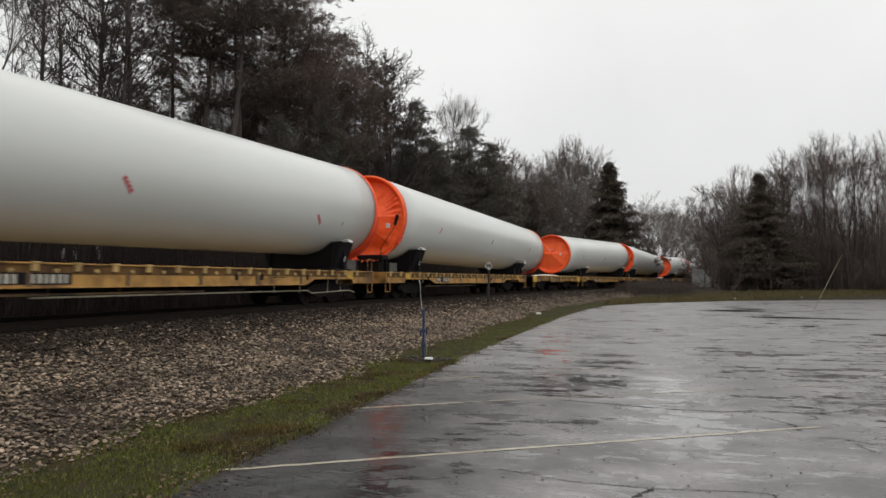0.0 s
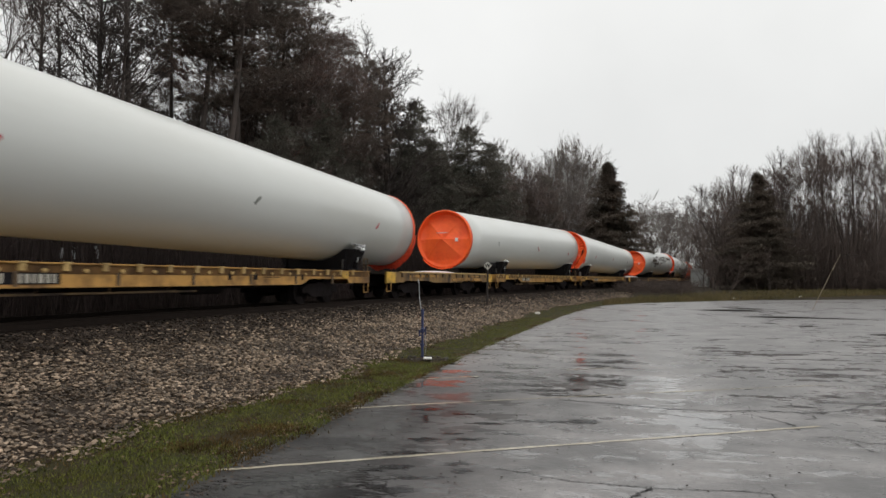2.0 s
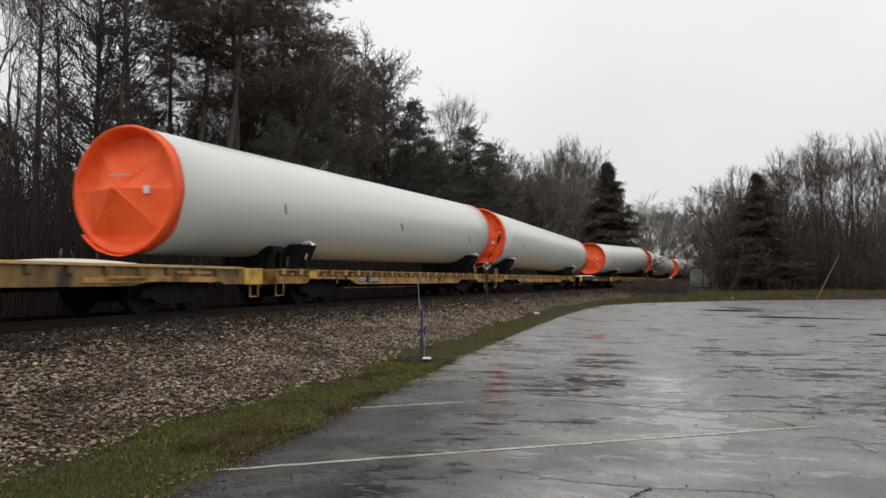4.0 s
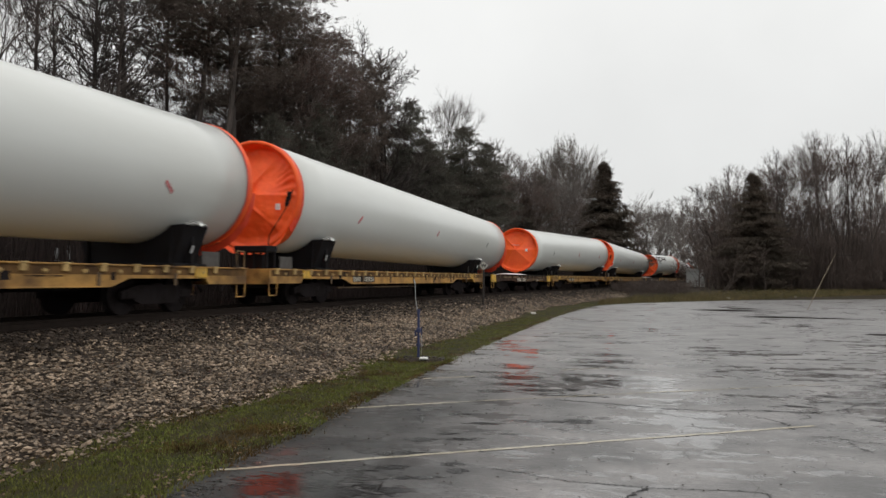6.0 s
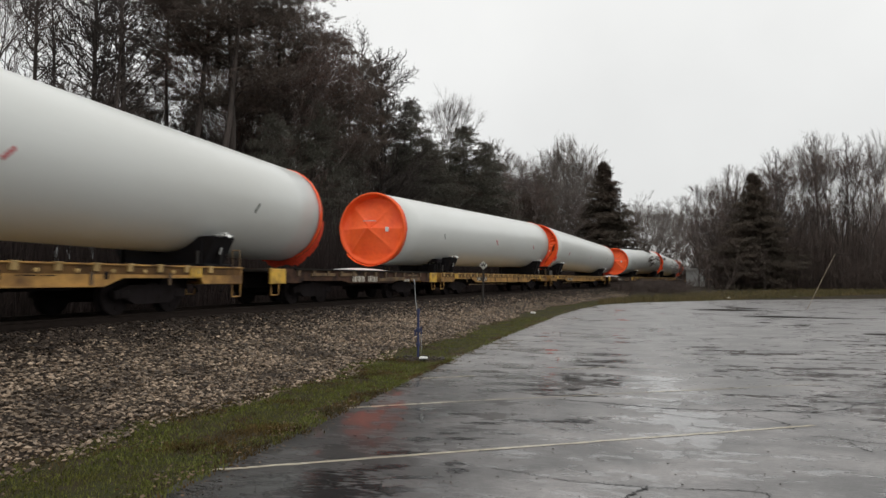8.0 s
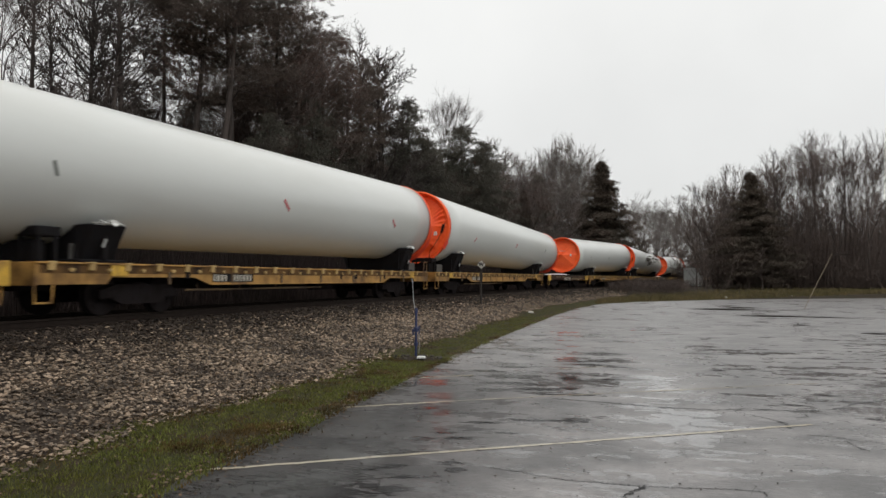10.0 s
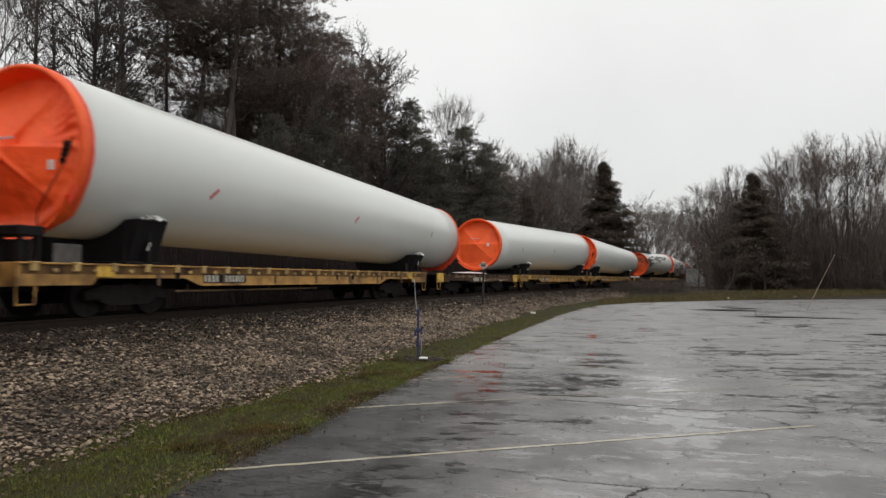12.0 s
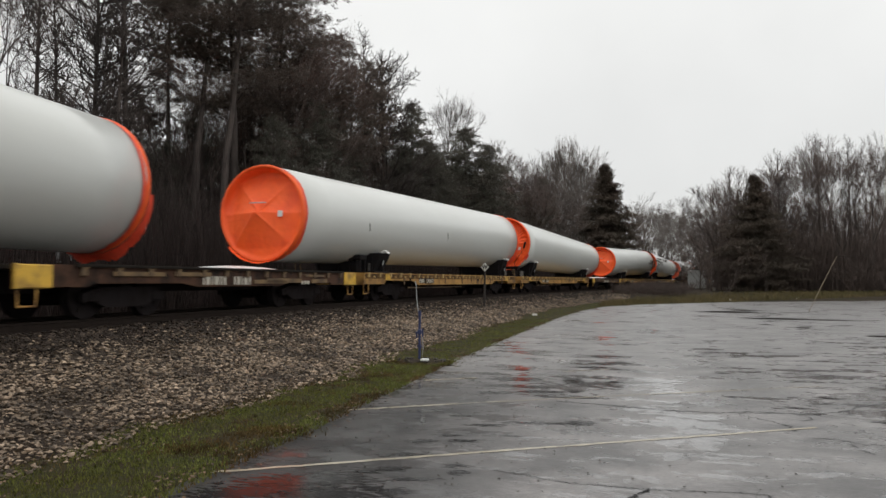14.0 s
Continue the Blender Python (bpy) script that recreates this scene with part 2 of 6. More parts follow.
BRUSH = material("brown_brush", (.098, .071, .059), .9, scale=.3, fine=5, tint=(.040, .030, .026), amount=.8, island=.3)
# less than half as bright as brown_brush, for growth beyond the track
DARKBRUSH = material("dark_brush", (.042, .031, .029), .9, scale=.3, fine=5, tint=(.024, .018, .015), amount=.8, island=.3, spec=.2)
BLUE = material("blue_paint", (.022, .032, .095), .5, scale=15, tint=(.03, .035, .09), amount=.7)
GALV = material("galvanised_pipe", (.42, .43, .43), .45, metal=.5, scale=15)
HUT = material("grey_painted_metal", (0.375, 0.383, 0.375), .5, scale=1.5, fine=12, vary=.06, tint=(.40, .40, .38))
SIGNWHITE = material("white_sign_sheet", (.75, .75, .73), .5, scale=12, vary=.04, tint=(.6, .6, .57))
SIGNOLD = material("weathered_sign_sheet", (.52, .51, .46), .6, scale=6, tint=(.42, .40, .33), amount=.6)
SIGNBLACK = material("black_sign_paint", (.015, .015, .015), .6, scale=20)
DARKWOOD = material("dark_post", (.035, .028, .024), .85, scale=8, stretch=(1, 1, .2), bump=.4)
BAMBOO = material("pale_pole", (.19, .15, .10), .7, scale=12, tint=(.25, .2, .12))
PLASTIC = material("crumpled_plastic", (.40, .40, .41), .25, scale=9, vary=.2, tint=(.2, .2, .21), amount=.7)
TARPWHITE = material("white_sheet", (.78, .79, .78), .35, scale=3, vary=.03, tint=(.7, .7, .69))
GRIT = material("wet_grit", (.035, .027, .020), .6, scale=20, island=.7)
LEAF = material("fallen_leaves", (.105, .062, .030), .6, scale=3, fine=30, tint=(.05, .03, .016), island=.7)
LITTER = material("pale_litter", (.65, .63, .58), .7, scale=20)

# ---- mesh helpers ----


def mesh(name, verts, faces, mat, smooth=False):
    me = bpy.data.meshes.new(name)
    me.from_pydata(verts, [], faces)
    me.materials.append(mat)
    if smooth:
        me.shade_smooth()
    me.update()
    return me


def arrays(name, verts, faces, mat, smooth=False):
    """The same from numpy arrays, faces all of one kind: quick for very many."""
    me = bpy.data.meshes.new(name)
    k, f = faces.shape[1], len(faces)
    me.vertices.add(len(verts)); me.loops.add(f * k); me.polygons.add(f)
    me.vertices.foreach_set("co", np.ascontiguousarray(verts, dtype=np.float32).ravel())
    me.loops.foreach_set("vertex_index", np.ascontiguousarray(faces, dtype=np.int32).ravel())
    me.polygons.foreach_set("loop_start", np.arange(0, f * k, k, dtype=np.int32))
    me.polygons.foreach_set("use_smooth", np.full(f, smooth))
    me.materials.append(mat)
    me.update(); me.validate()
    return me


def part(name, data, parent, label="", at=None):
    """data: a mesh, linked as one object under parent."""
    ob = new(name, data)
    ob.parent = parent
    if at is not None:
        ob.matrix_basis = at
    return tagged(ob, label)


def thing(name, label, category, at=None, group="", data=None, kind=""):
    ob = new(name, data)
    if at is not None:
        ob.matrix_basis = at
    return tagged(ob, label, category, group, kind)


class Build:
    """Collects shaped pieces of one part in one bmesh."""

    def __init__(self):
        self.bm = bmesh.new()

    def box(self, x0, x1, y0, y1, z0, z1, bevel=0.01, turn=None):
        r = bmesh.ops.create_cube(self.bm, size=1)
        c = Vector(((x0 + x1) / 2, (y0 + y1) / 2, (z0 + z1) / 2))
        m = Matrix.Translation(c) @ (turn or Matrix()) @ Matrix.Diagonal((abs(x1 - x0), abs(y1 - y0), abs(z1 - z0), 1))
        bmesh.ops.transform(self.bm, matrix=m, verts=r["verts"])
        if bevel:
            es = list({e for v in r["verts"] for e in v.link_edges})
            bmesh.ops.bevel(self.bm, geom=es, offset=bevel, segments=1, affect="EDGES")
        return self

    def rod(self, a, b, r0, r1=None, n=8):
        a, b = Vector(a), Vector(b)
        m = Matrix.Translation((a + b) / 2) @ (b - a).to_track_quat("Z", "Y").to_matrix().to_4x4()
        bmesh.ops.create_cone(self.bm, cap_ends=True, segments=n, radius1=r0, radius2=r0 if r1 is None else r1, depth=(b - a).length, matrix=m)
        return self

    def plate(self, pts, axis, lo, hi):
        """A flat outline of 2D points, extruded along axis (0, 1 or 2) from lo to hi."""
        def p3(u, w, h):
            q = [u, w]; q.insert(axis, h); return q
        a = [self.bm.verts.new(p3(u, w, lo)) for u, w in pts]
        b = [self.bm.verts.new(p3(u, w, hi)) for u, w in pts]
        self.bm.faces.new(a[::-1]); self.bm.faces.new(b)
        for i in range(len(a)):
            j = (i + 1) % len(a)
            self.bm.faces.new((a[i], a[j], b[j], b[i]))
        return self

    def done(self, name, mat, smooth=False):
        bmesh.ops.recalc_face_normals(self.bm, faces=self.bm.faces)
        me = bpy.data.meshes.new(name)
        self.bm.to_mesh(me); self.bm.free()
        me.materials.append(mat)
        if smooth:
            me.shade_smooth()
        return me


# ---- the line of the track ----
TRACK_D, A2, A3, BEND_END = 11.29, 0.001934, -7e-6, 120.0
V, PERIOD = 10.728, 56.6
RAIL_Z = 0.84
DECK_Z = 1.87


def track_x(y):
    """Track centre: straight before the camera, bending to the right ahead, straight again beyond."""
    if y <= 0:
        return -TRACK_D
    if y <= BEND_END:
        return -TRACK_D + A2 * y * y + A3 * y ** 3
    return track_x(BEND_END) + (2 * A2 * BEND_END + 3 * A3 * BEND_END ** 2) * (y - BEND_END)


def track_dx(y):
    y = min(max(y, 0), BEND_END)
    return 2 * A2 * y + 3 * A3 * y * y


def on_track(s, half, z):
    """The pose of a rigid body whose ends, half before and behind s, keep to the track."""
    a, b = Vector((track_x(s - half), s - half, 0)), Vector((track_x(s + half), s + half, 0))
    d = b - a
    return pose((a.x + b.x) / 2, s, z, 0, 0, math.degrees(math.atan2(-d.x, d.y)))


def bed_edge(y):
    """Where the stone slope meets the grass."""
    return max(-4.85, track_x(y) + 3.9) + 0.18 * math.sin(y * .7) + .1 * math.sin(y * 2.3 + 1)


def bed_z(x, y):
    o = x - track_x(y)
    top = RAIL_Z - 0.17
    if o < 0:
        return top if o > -2.3 else max(0.0, top - (-o - 2.3) * .35)
    e = bed_edge(y)
    s = track_x(y) + 2.1
    if x < s:
        return top
    k = min(1, (x - s) / max(.5, e - s))
    return top + (0.035 - top) * (k ** .9)


LOT = [(-3.35, -45), (-3.32, 0), (-3.34, 8), (-3.42, 13), (-3.36, 20), (-3.1, 31), (-2.5, 41), (-1.7, 47), (.6, 52.5), (7.3, 60.9), (20.3, 70.8), (62, 96), (90, 96), (90, -45)]


def lot_edge(y):
    for (x0, y0), (x1, y1) in zip(LOT, LOT[1:]):
        if y0 <= y <= y1:
            return x0 + (x1 - x0) * (y - y0) / (y1 - y0)
    return None


# ---- ground ----


def ground():
    xs = [-2500, -1200, -500, -200, -120, -80, -60, -50] + [-42 + i * .8 for i in range(106)] + [50, 65, 90, 140, 250, 600, 1300, 2500]
    ys = [-800, -300, -120, -60, -30] + [-12 + i * 1.2 for i in range(120)] + [140, 160, 200, 260, 340, 500, 900, 1800, 3500]

    def z(x, y):
        o = x - track_x(min(y, 320))
        h = 0.02
        e = lot_edge(y)
        if -45 < y < 96 and e is not None and x > e + (-.85 if y < 62 else .25):
            h = -0.06
        if -6.2 < o < 0 or (o >= 0 and x < bed_edge(y) - .3):
            h = bed_z(x, y) - .09
        if o < -6:
            h += .5 * min(1, (-6 - o) / 10) + .22 * noise.noise((x * .12, y * .12, 0))
        if y > 62 and x > 0 and h == .02:
            h += .5 * min(1, (y - 62) / 16) + .1 * noise.noise((x * .2, y * .2, 3))
        return h
    v = [(x, y, z(x, y)) for y in ys for x in xs]
    w = len(xs)
    f = [(j * w + i, j * w + i + 1, (j + 1) * w + i + 1, (j + 1) * w + i) for j in range(len(ys) - 1) for i in range(w - 1)]
    thing("ground", "brown leaf-littered earth with dull grass", "ground", data=mesh("ground", v, f, EARTH, True), kind="structure")

    # grass verge between stones and asphalt
    v, f = [], []
    y = -20.0
    while y < 64:
        e = lot_edge(y)
        a, b = bed_edge(y) - .35, e + .07 + .06 * min(1, 18 / max(1, y)) ** 2 * (noise.noise((0, y * 1.3, 5)) + noise.noise((2, y * 4.1, 5)))
        if b < a + .4:
            b = a + .4
        for k in range(7):
            x = a + (b - a) * k / 6
            v.append((x, y, -.03 if k == 6 else .035 + .02 * noise.noise((x * 2, y * 2, 1))))
        y += .14
    rows = len(v) // 7
    f = [(j * 7 + i, j * 7 + i + 1, (j + 1) * 7 + i + 1, (j + 1) * 7 + i) for j in range(rows - 1) for i in range(6)]
    thing("verge", "narrow muddy grass strip beside the parking lot", "verge", data=mesh("verge", v, f, VERGE, True), kind="structure")

    # asphalt
    pts = []
    for (x0, y0), (x1, y1) in zip(LOT, LOT[1:] + LOT[:1]):
        n = max(1, int(math.hypot(x1 - x0, y1 - y0) / .4)) if x0 < 60 and x1 < 63 else 1
        for i in range(n):
            x, y = x0 + (x1 - x0) * i / n, y0 + (y1 - y0) * i / n
            j = .07 * noise.noise((x * 1.7, y * 1.7, 7)) + .03 * noise.noise((x * 6, y * 6, 2)) if n > 1 else 0
            pts.append((x + j - (.14 if x < 1 else 0), y))
    b = Build().plate(pts, 2, -.08, 0)
    thing("parking_lot", "wet cracked dark asphalt with shallow puddles", "parking lot", data=b.done("parking_lot", ASPHALT), kind="structure")


ground()


def strip(name, pts, width, z, mat, rag=.0):
    """A thin painted or filled ribbon along points on the asphalt."""
    v, f = [], []
    for i, (x, y) in enumerate(pts):
        a, c = pts[max(0, i - 1)], pts[min(len(pts) - 1, i + 1)]
        d = Vector((c[0] - a[0], c[1] - a[1])).normalized()
        for s in (-1, 1):
            w = width / 2 * (1 + rag * noise.noise((x * 7, y * 7, s * 3)))
            v.append((x - s * d.y * w, y + s * d.x * w, z))
    f = [(2 * i, 2 * i + 1, 2 * i + 3, 2 * i + 2) for i in range(len(pts) - 1)]
    return mesh(name, v, f, mat)


def stretch(a, b, n, wob=0.0):
    return [(a[0] + (b[0] - a[0]) * i / n + wob * noise.noise((i * .6, a[0], a[1])), a[1] + (b[1] - a[1]) * i / n + wob * noise.noise((a[1], i * .6, b[0]))) for i in range(n + 1)]


def lot_marks():
    for a, b, w in (((-3.42, 5.53), (1.95, 8.93), .06), ((-3.42, 8.60), (-2.2, 9.42), .075), ((-1.9, 9.62), (-1.1, 10.1), .05), ((-2.2, 9.42), (-1.9, 9.62), .03), ((-1.1, 10.1), (.1, 10.85), .035), ((1.4, 11.6), (2.8, 12.45), .035), ((.1, 10.85), (1.4, 11.6), .06), ((-3.25, 11.45), (-2.5, 12.0), .08), ((-1.2, 13.2), (-.4, 13.8), .05)):
        tagged(new("parking_line", strip("parking_line", stretch(a, b, 60, .012), w, .004, LINE, .5)), "worn pale yellow stall line on wet asphalt", "parking line", "stall lines", "structure")
    rng = random.Random(4)
    web = []
    for k in range(26):      # crazed patch where two cracks meet
        x, y = rng.uniform(1.7, 4.6), rng.uniform(8.9, 11.2)
        a = rng.choice((.5, 2.0)) + rng.gauss(0, .4)
        ln = rng.uniform(.15, .5)
        web.append(([(x, y), (x + ln * .5 * math.cos(a), y + ln * .5 * math.sin(a)), (x + ln * math.cos(a + .5), y + ln * math.sin(a + .5))], .013))
    for pts, w in [([(-1.0, 9.96), (-0.24, 9.8), (0.38, 9.63), (1.0, 9.6), (1.44, 9.81), (1.94, 9.75), (2.43, 10.0), (2.88, 10.63), (3.23, 10.86)], .032),
                   ([(1.28, 9.52), (1.58, 9.1), (1.68, 8.89), (1.66, 8.64)], .014),
                   ([(-1.15, 6.2), (-0.88, 6.14), (-0.55, 5.98), (-0.24, 5.97), (0.1, 5.96)], .009),
                   ([(0.1, 5.96), (0.35, 5.98), (0.72, 6.04), (0.98, 6.03), (0.98, 5.9)], .008),
                   ([(-0.04, 5.62), (0.04, 5.82), (0.12, 5.94)], .014),
                   ([(1.76, 8.31), (2.01, 8.3), (2.17, 8.13), (2.41, 8.12)], .012),
                   ([(2.07, 8.1), (2.11, 7.82), (2.18, 7.65)], .010),
                   ([(1.28, 15.82), (2.26, 14.01), (2.55, 13.17), (3.14, 12.86), (3.6, 12.08)], .018),
                   ([(1.23, 9.63), (2.09, 9.87), (2.46, 9.63), (2.84, 9.55)], .012),
                   ([(-2.9, 16), (-1, 17), (1.5, 18.6), (4, 19.4), (8, 21.5)], .018)] + web:
        full = []
        for p, q in zip(pts, pts[1:]):
            full += stretch(p, q, 22, .05 if w > .0131 or w < .0129 else .012)[:-1]
        tagged(new("asphalt_crack", strip("asphalt_crack", full, w, .003, CRACK, 1.4)), "dark crack across the asphalt", "crack", "asphalt cracks", "structure")


lot_marks()


def puddles(spots, k0):
    """Shallow standing water with ragged edges: place, half width across, half depth away."""
    for k, (x, y, rx, ry) in enumerate(spots, k0):
        n = 40
        v = []
        for i in range(n):
            a = 2 * math.pi * i / n
            r = 1.3 + .25 * noise.noise((math.cos(a) * 1.5 + k * 3, math.sin(a) * 1.5, 2))
            v.append((rx * r * math.cos(a), ry * r * math.sin(a), 0))
        ob = tagged(new("puddle", mesh("puddle", v, [tuple(range(n))], WATER)), "shallow dark puddle on the asphalt", "puddle", "puddles", "structure")
        ob.matrix_basis = pose(x, y, .0012 + .0002 * (k % 7), 0, 0, -math.degrees(math.atan2(x, y)))


# by the first stall line
puddles([
    (-2.55, 5.42, .62, .28), (-2.85, 5.1, .5, .2), (-2.15, 5.18, .40, .2), (-1.95, 5.42, 0.1, 0.09), (-1.76, 5.37, 0.12, 0.12), (-1.69, 5.77, 0.19, 0.05), (-1.99, 6.04, 0.15, 0.08), (-2.19, 5.89, 0.13, 0.04),
    (-1.51, 6.29, 0.11, 0.08), (-1.43, 6.08, 0.09, 0.09), (-2.03, 6.56, 0.3, 0.08)], 0)
# between the stall lines
puddles([
    (-2.05, 7.15, 0.17, 0.1), (-1.65, 7.26, 0.15, 0.07), (-1.83, 7.49, 0.11, 0.05), (-2.47, 8.79, 0.2, 0.1), (-1.2, 7.63, 0.14, 0.05), (-1.59, 8.11, 0.24, 0.07), (-2.34, 8.22, 0.04, 0.28), (-0.6, 8.48, 0.17, 0.18),
    (-0.95, 8.4, 0.45, 0.05), (-1.95, 8.6, 0.16, 0.06), (-0.84, 10.32, 0.5, 0.07), (2.07, 10.22, 0.22, 0.08), (2.7, 9.43, 0.1, 0.07)], 11)
# in the worn middle of the lot
puddles([
    (-2.35, 12.6, 0.3, 0.16), (-2, 13.3, 0.26, 0.14), (-2.6, 11.9, 0.2, 0.12), (-1.85, 12, 0.42, 0.2), (-1.85, 11.24, 0.4, 0.17), (-1.91, 10.5, 0.24, 0.14), (-0.93, 12.02, 0.17, 0.3), (-1.28, 10.74, 0.38, 0.13),
    (-1.46, 11.16, 0.24, 0.14), (-0.85, 10.91, 0.16, 0.14), (-0.77, 13.98, 0.42, 0.14), (-0.27, 12.06, 0.13, 0.12), (1.32, 10.96, 0.11, 0.1), (1.52, 13.74, 0.14, 0.15), (2.65, 11.17, 0.16, 0.11)], 24)
# far out
puddles([
    (4.85, 41.3, 1.7, 1.3), (6.1, 44, 0.9, 0.9), (6.2, 34.4, 1.5, .9), (8.0, 33.9, 1.0, .4), (4.83, 29.6, 0.25, 0.3), (5.74, 28, 0.32, 0.4), (7.04, 24.2, 0.4, 0.4)], 39)


def track():
    # stone bed, rails and ties
    v, f = [], []
    offs = 13
    ys = [-70 + i * 1.2 for i in range(60)] + [2 + i * .5 for i in range(160)] + [84 + i * 3 for i in range(80)]
    for y in ys:
        c, e = track_x(y), bed_edge(y)
        xs = [c - 4.4, c - 2.3, c - 1.2, c, c + 1.2, c + 2.1] + [c + 2.1 + (e + .15 - c - 2.1) * k / 7 for k in range(1, 8)]
        for k, x in enumerate(xs):
            z = bed_z(x, y) + .03 * noise.noise((x * 1.1, y * 1.1, 0))
            v.append((x, y, z if k < 12 else .0))
    f = [(j * offs + i, j * offs + i + 1, (j + 1) * offs + i + 1, (j + 1) * offs + i) for j in range(len(ys) - 1) for i in range(offs - 1)]
    thing("ballast_bed", "bank of grey-brown crushed stone under the track", "ballast", data=mesh("ballast_bed", v, f, BED, True), kind="structure")
    prof = [(-.07, 0), (.07, 0), (.07, .015), (.012, .03), (.012, .12), (.036, .13), (.036, .165), (-.036, .165), (-.036, .13), (-.012, .12), (-.012, .03), (-.07, .015)]
    for side in (-.755, .755):
        v, f = [], []
        ys2 = [-70 + i * 2 for i in range(200)]
        for y in ys2:
            d = track_dx(y)
            for a, h in prof:
                v.append((track_x(y) + (side + a), y - d * (side + a), RAIL_Z - .165 + h))
        n = len(prof)
        f = [(j * n + i, j * n + (i + 1) % n, (j + 1) * n + (i + 1) % n, (j + 1) * n + i) for j in range(len(ys2) - 1) for i in range(n)]
        tagged(new("rail", mesh("rail", v, f, RAIL)), "rusty steel rail on dark ties", "rail", "rails", "structure")


track()


def stones():
    """Loose crushed stone over the bank, each stone a squashed, tilted, angular lump."""
    rng = np.random.default_rng(3)
    base = np.array([(1, 0, 0), (-1, 0, 0), (0, 1, 0), (0, -1, 0), (0, 0, 1), (0, 0, -1), (.6, .6, .5), (-.6, .55, -.5)], float)
    octa = np.array([(4, 0, 6), (4, 6, 2), (0, 2, 6), (4, 2, 1), (4, 1, 3), (4, 3, 0), (5, 2, 0), (5, 1, 7), (5, 7, 2), (1, 2, 7), (5, 3, 1), (5, 0, 3)])
    sets = {True: ([], []), False: ([], [])}
    for y0, y1, per, size in ((-6, 1.5, 60, .045), (1.5, 12, 560, .028), (12, 24, 330, .033), (24, 46, 190, .038), (46, 80, 90, .045)):
        n = int((y1 - y0) * 5.6 * per)
        y = rng.uniform(y0, y1, n)
        u = rng.uniform(0, 1, n)
        for i in range(n):
            c, e = track_x(y[i]), bed_edge(y[i])
            x = c + 1.2 + (e + .25 - c - 1.2) * u[i]
            if u[i] > .93 and rng.random() < .6:
                continue
            s = size * rng.uniform(.6, 1.45)
            p = base * (rng.uniform(.65, 1.25, (8, 1))) * s * np.array([1.15, rng.uniform(.45, .9), rng.uniform(.3, .65)])
            a, t = rng.uniform(0, 6.28), rng.uniform(-.8, .8)
            R = np.array([[math.cos(a), -math.sin(a), 0], [math.sin(a), math.cos(a), 0], [0, 0, 1]]) @ np.array([[1, 0, 0], [0, math.cos(t), -math.sin(t)], [0, math.sin(t), math.cos(t)]])
            # stones nearest the track take the colour that holds the train's shade
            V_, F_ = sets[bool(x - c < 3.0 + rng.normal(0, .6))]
            V_.append(p @ R.T + (x, y[i], max(.03, bed_z(x, y[i])) + s * rng.uniform(-.6, 1.2)))
            F_.append(octa + len(F_) * 8)
    V_, F_ = sets[False]
    thing("ballast_stones", "loose angular grey-brown crushed stones", "gravel", data=arrays("ballast_stones", np.concatenate(V_), np.concatenate(F_), STONE), kind="stuff")
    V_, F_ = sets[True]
    thing("trackside_stones", "crushed stones beside the rails, dark with grime and painted train shade", "gravel", data=arrays("trackside_stones", np.concatenate(V_), np.concatenate(F_), SHADESTONE), kind="stuff")
    # wet leaves, twigs and grit strewn on the asphalt and verge
    V_, F_ = [], []
    for _ in range(900):
        y = 3.5 + 14 * rng.random() ** 1.5
        x = lot_edge(y) + rng.uniform(-.9, 7) * rng.uniform(.05, 1)
        s = rng.uniform(.005, .018)
        z = .004 if x > lot_edge(y) else .045
        p = base * (rng.uniform(.6, 1.3, (8, 1))) * s * np.array([1, rng.uniform(.5, 1), .35])
        a = rng.uniform(0, 6.28)
        R = np.array([[math.cos(a), -math.sin(a), 0], [math.sin(a), math.cos(a), 0], [0, 0, 1]])
        F_.append(octa + len(F_) * 8)
        V_.append(p @ R.T + (x, y, z + s * .3))
    thing("debris", "scattered dark wet leaf bits and grit", "debris", data=arrays("debris", np.concatenate(V_), np.concatenate(F_), GRIT), kind="stuff")


stones()


def blades(name, label, spots, mat, height, wide):
    rng = np.random.default_rng(8)
    n = len(spots)
    a = rng.uniform(0, 6.28, n)
    h = height * rng.uniform(.45, 1.3, n)
    lean = rng.normal(0, .35, (n, 2)) * h[:, None]
    w = wide * rng.uniform(.6, 1.4, n)
    dx, dy = np.cos(a) * w, np.sin(a) * w
    s = np.array(spots)
    v = np.stack([s + np.stack([dx, dy, 0 * h], 1), s - np.stack([dx, dy, 0 * h], 1), s + np.stack([-dy * .8, dx * .8, 0 * h], 1), s + np.stack([lean[:, 0], lean[:, 1], h], 1)], 1).reshape(-1, 3)
    f = (np.array([(0, 2, 3), (2, 1, 3), (1, 0, 3)])[None] + 4 * np.arange(n)[:, None, None]).reshape(-1, 3)
    thing(name, label, "grass", data=arrays(name, v, f, mat), kind="stuff")


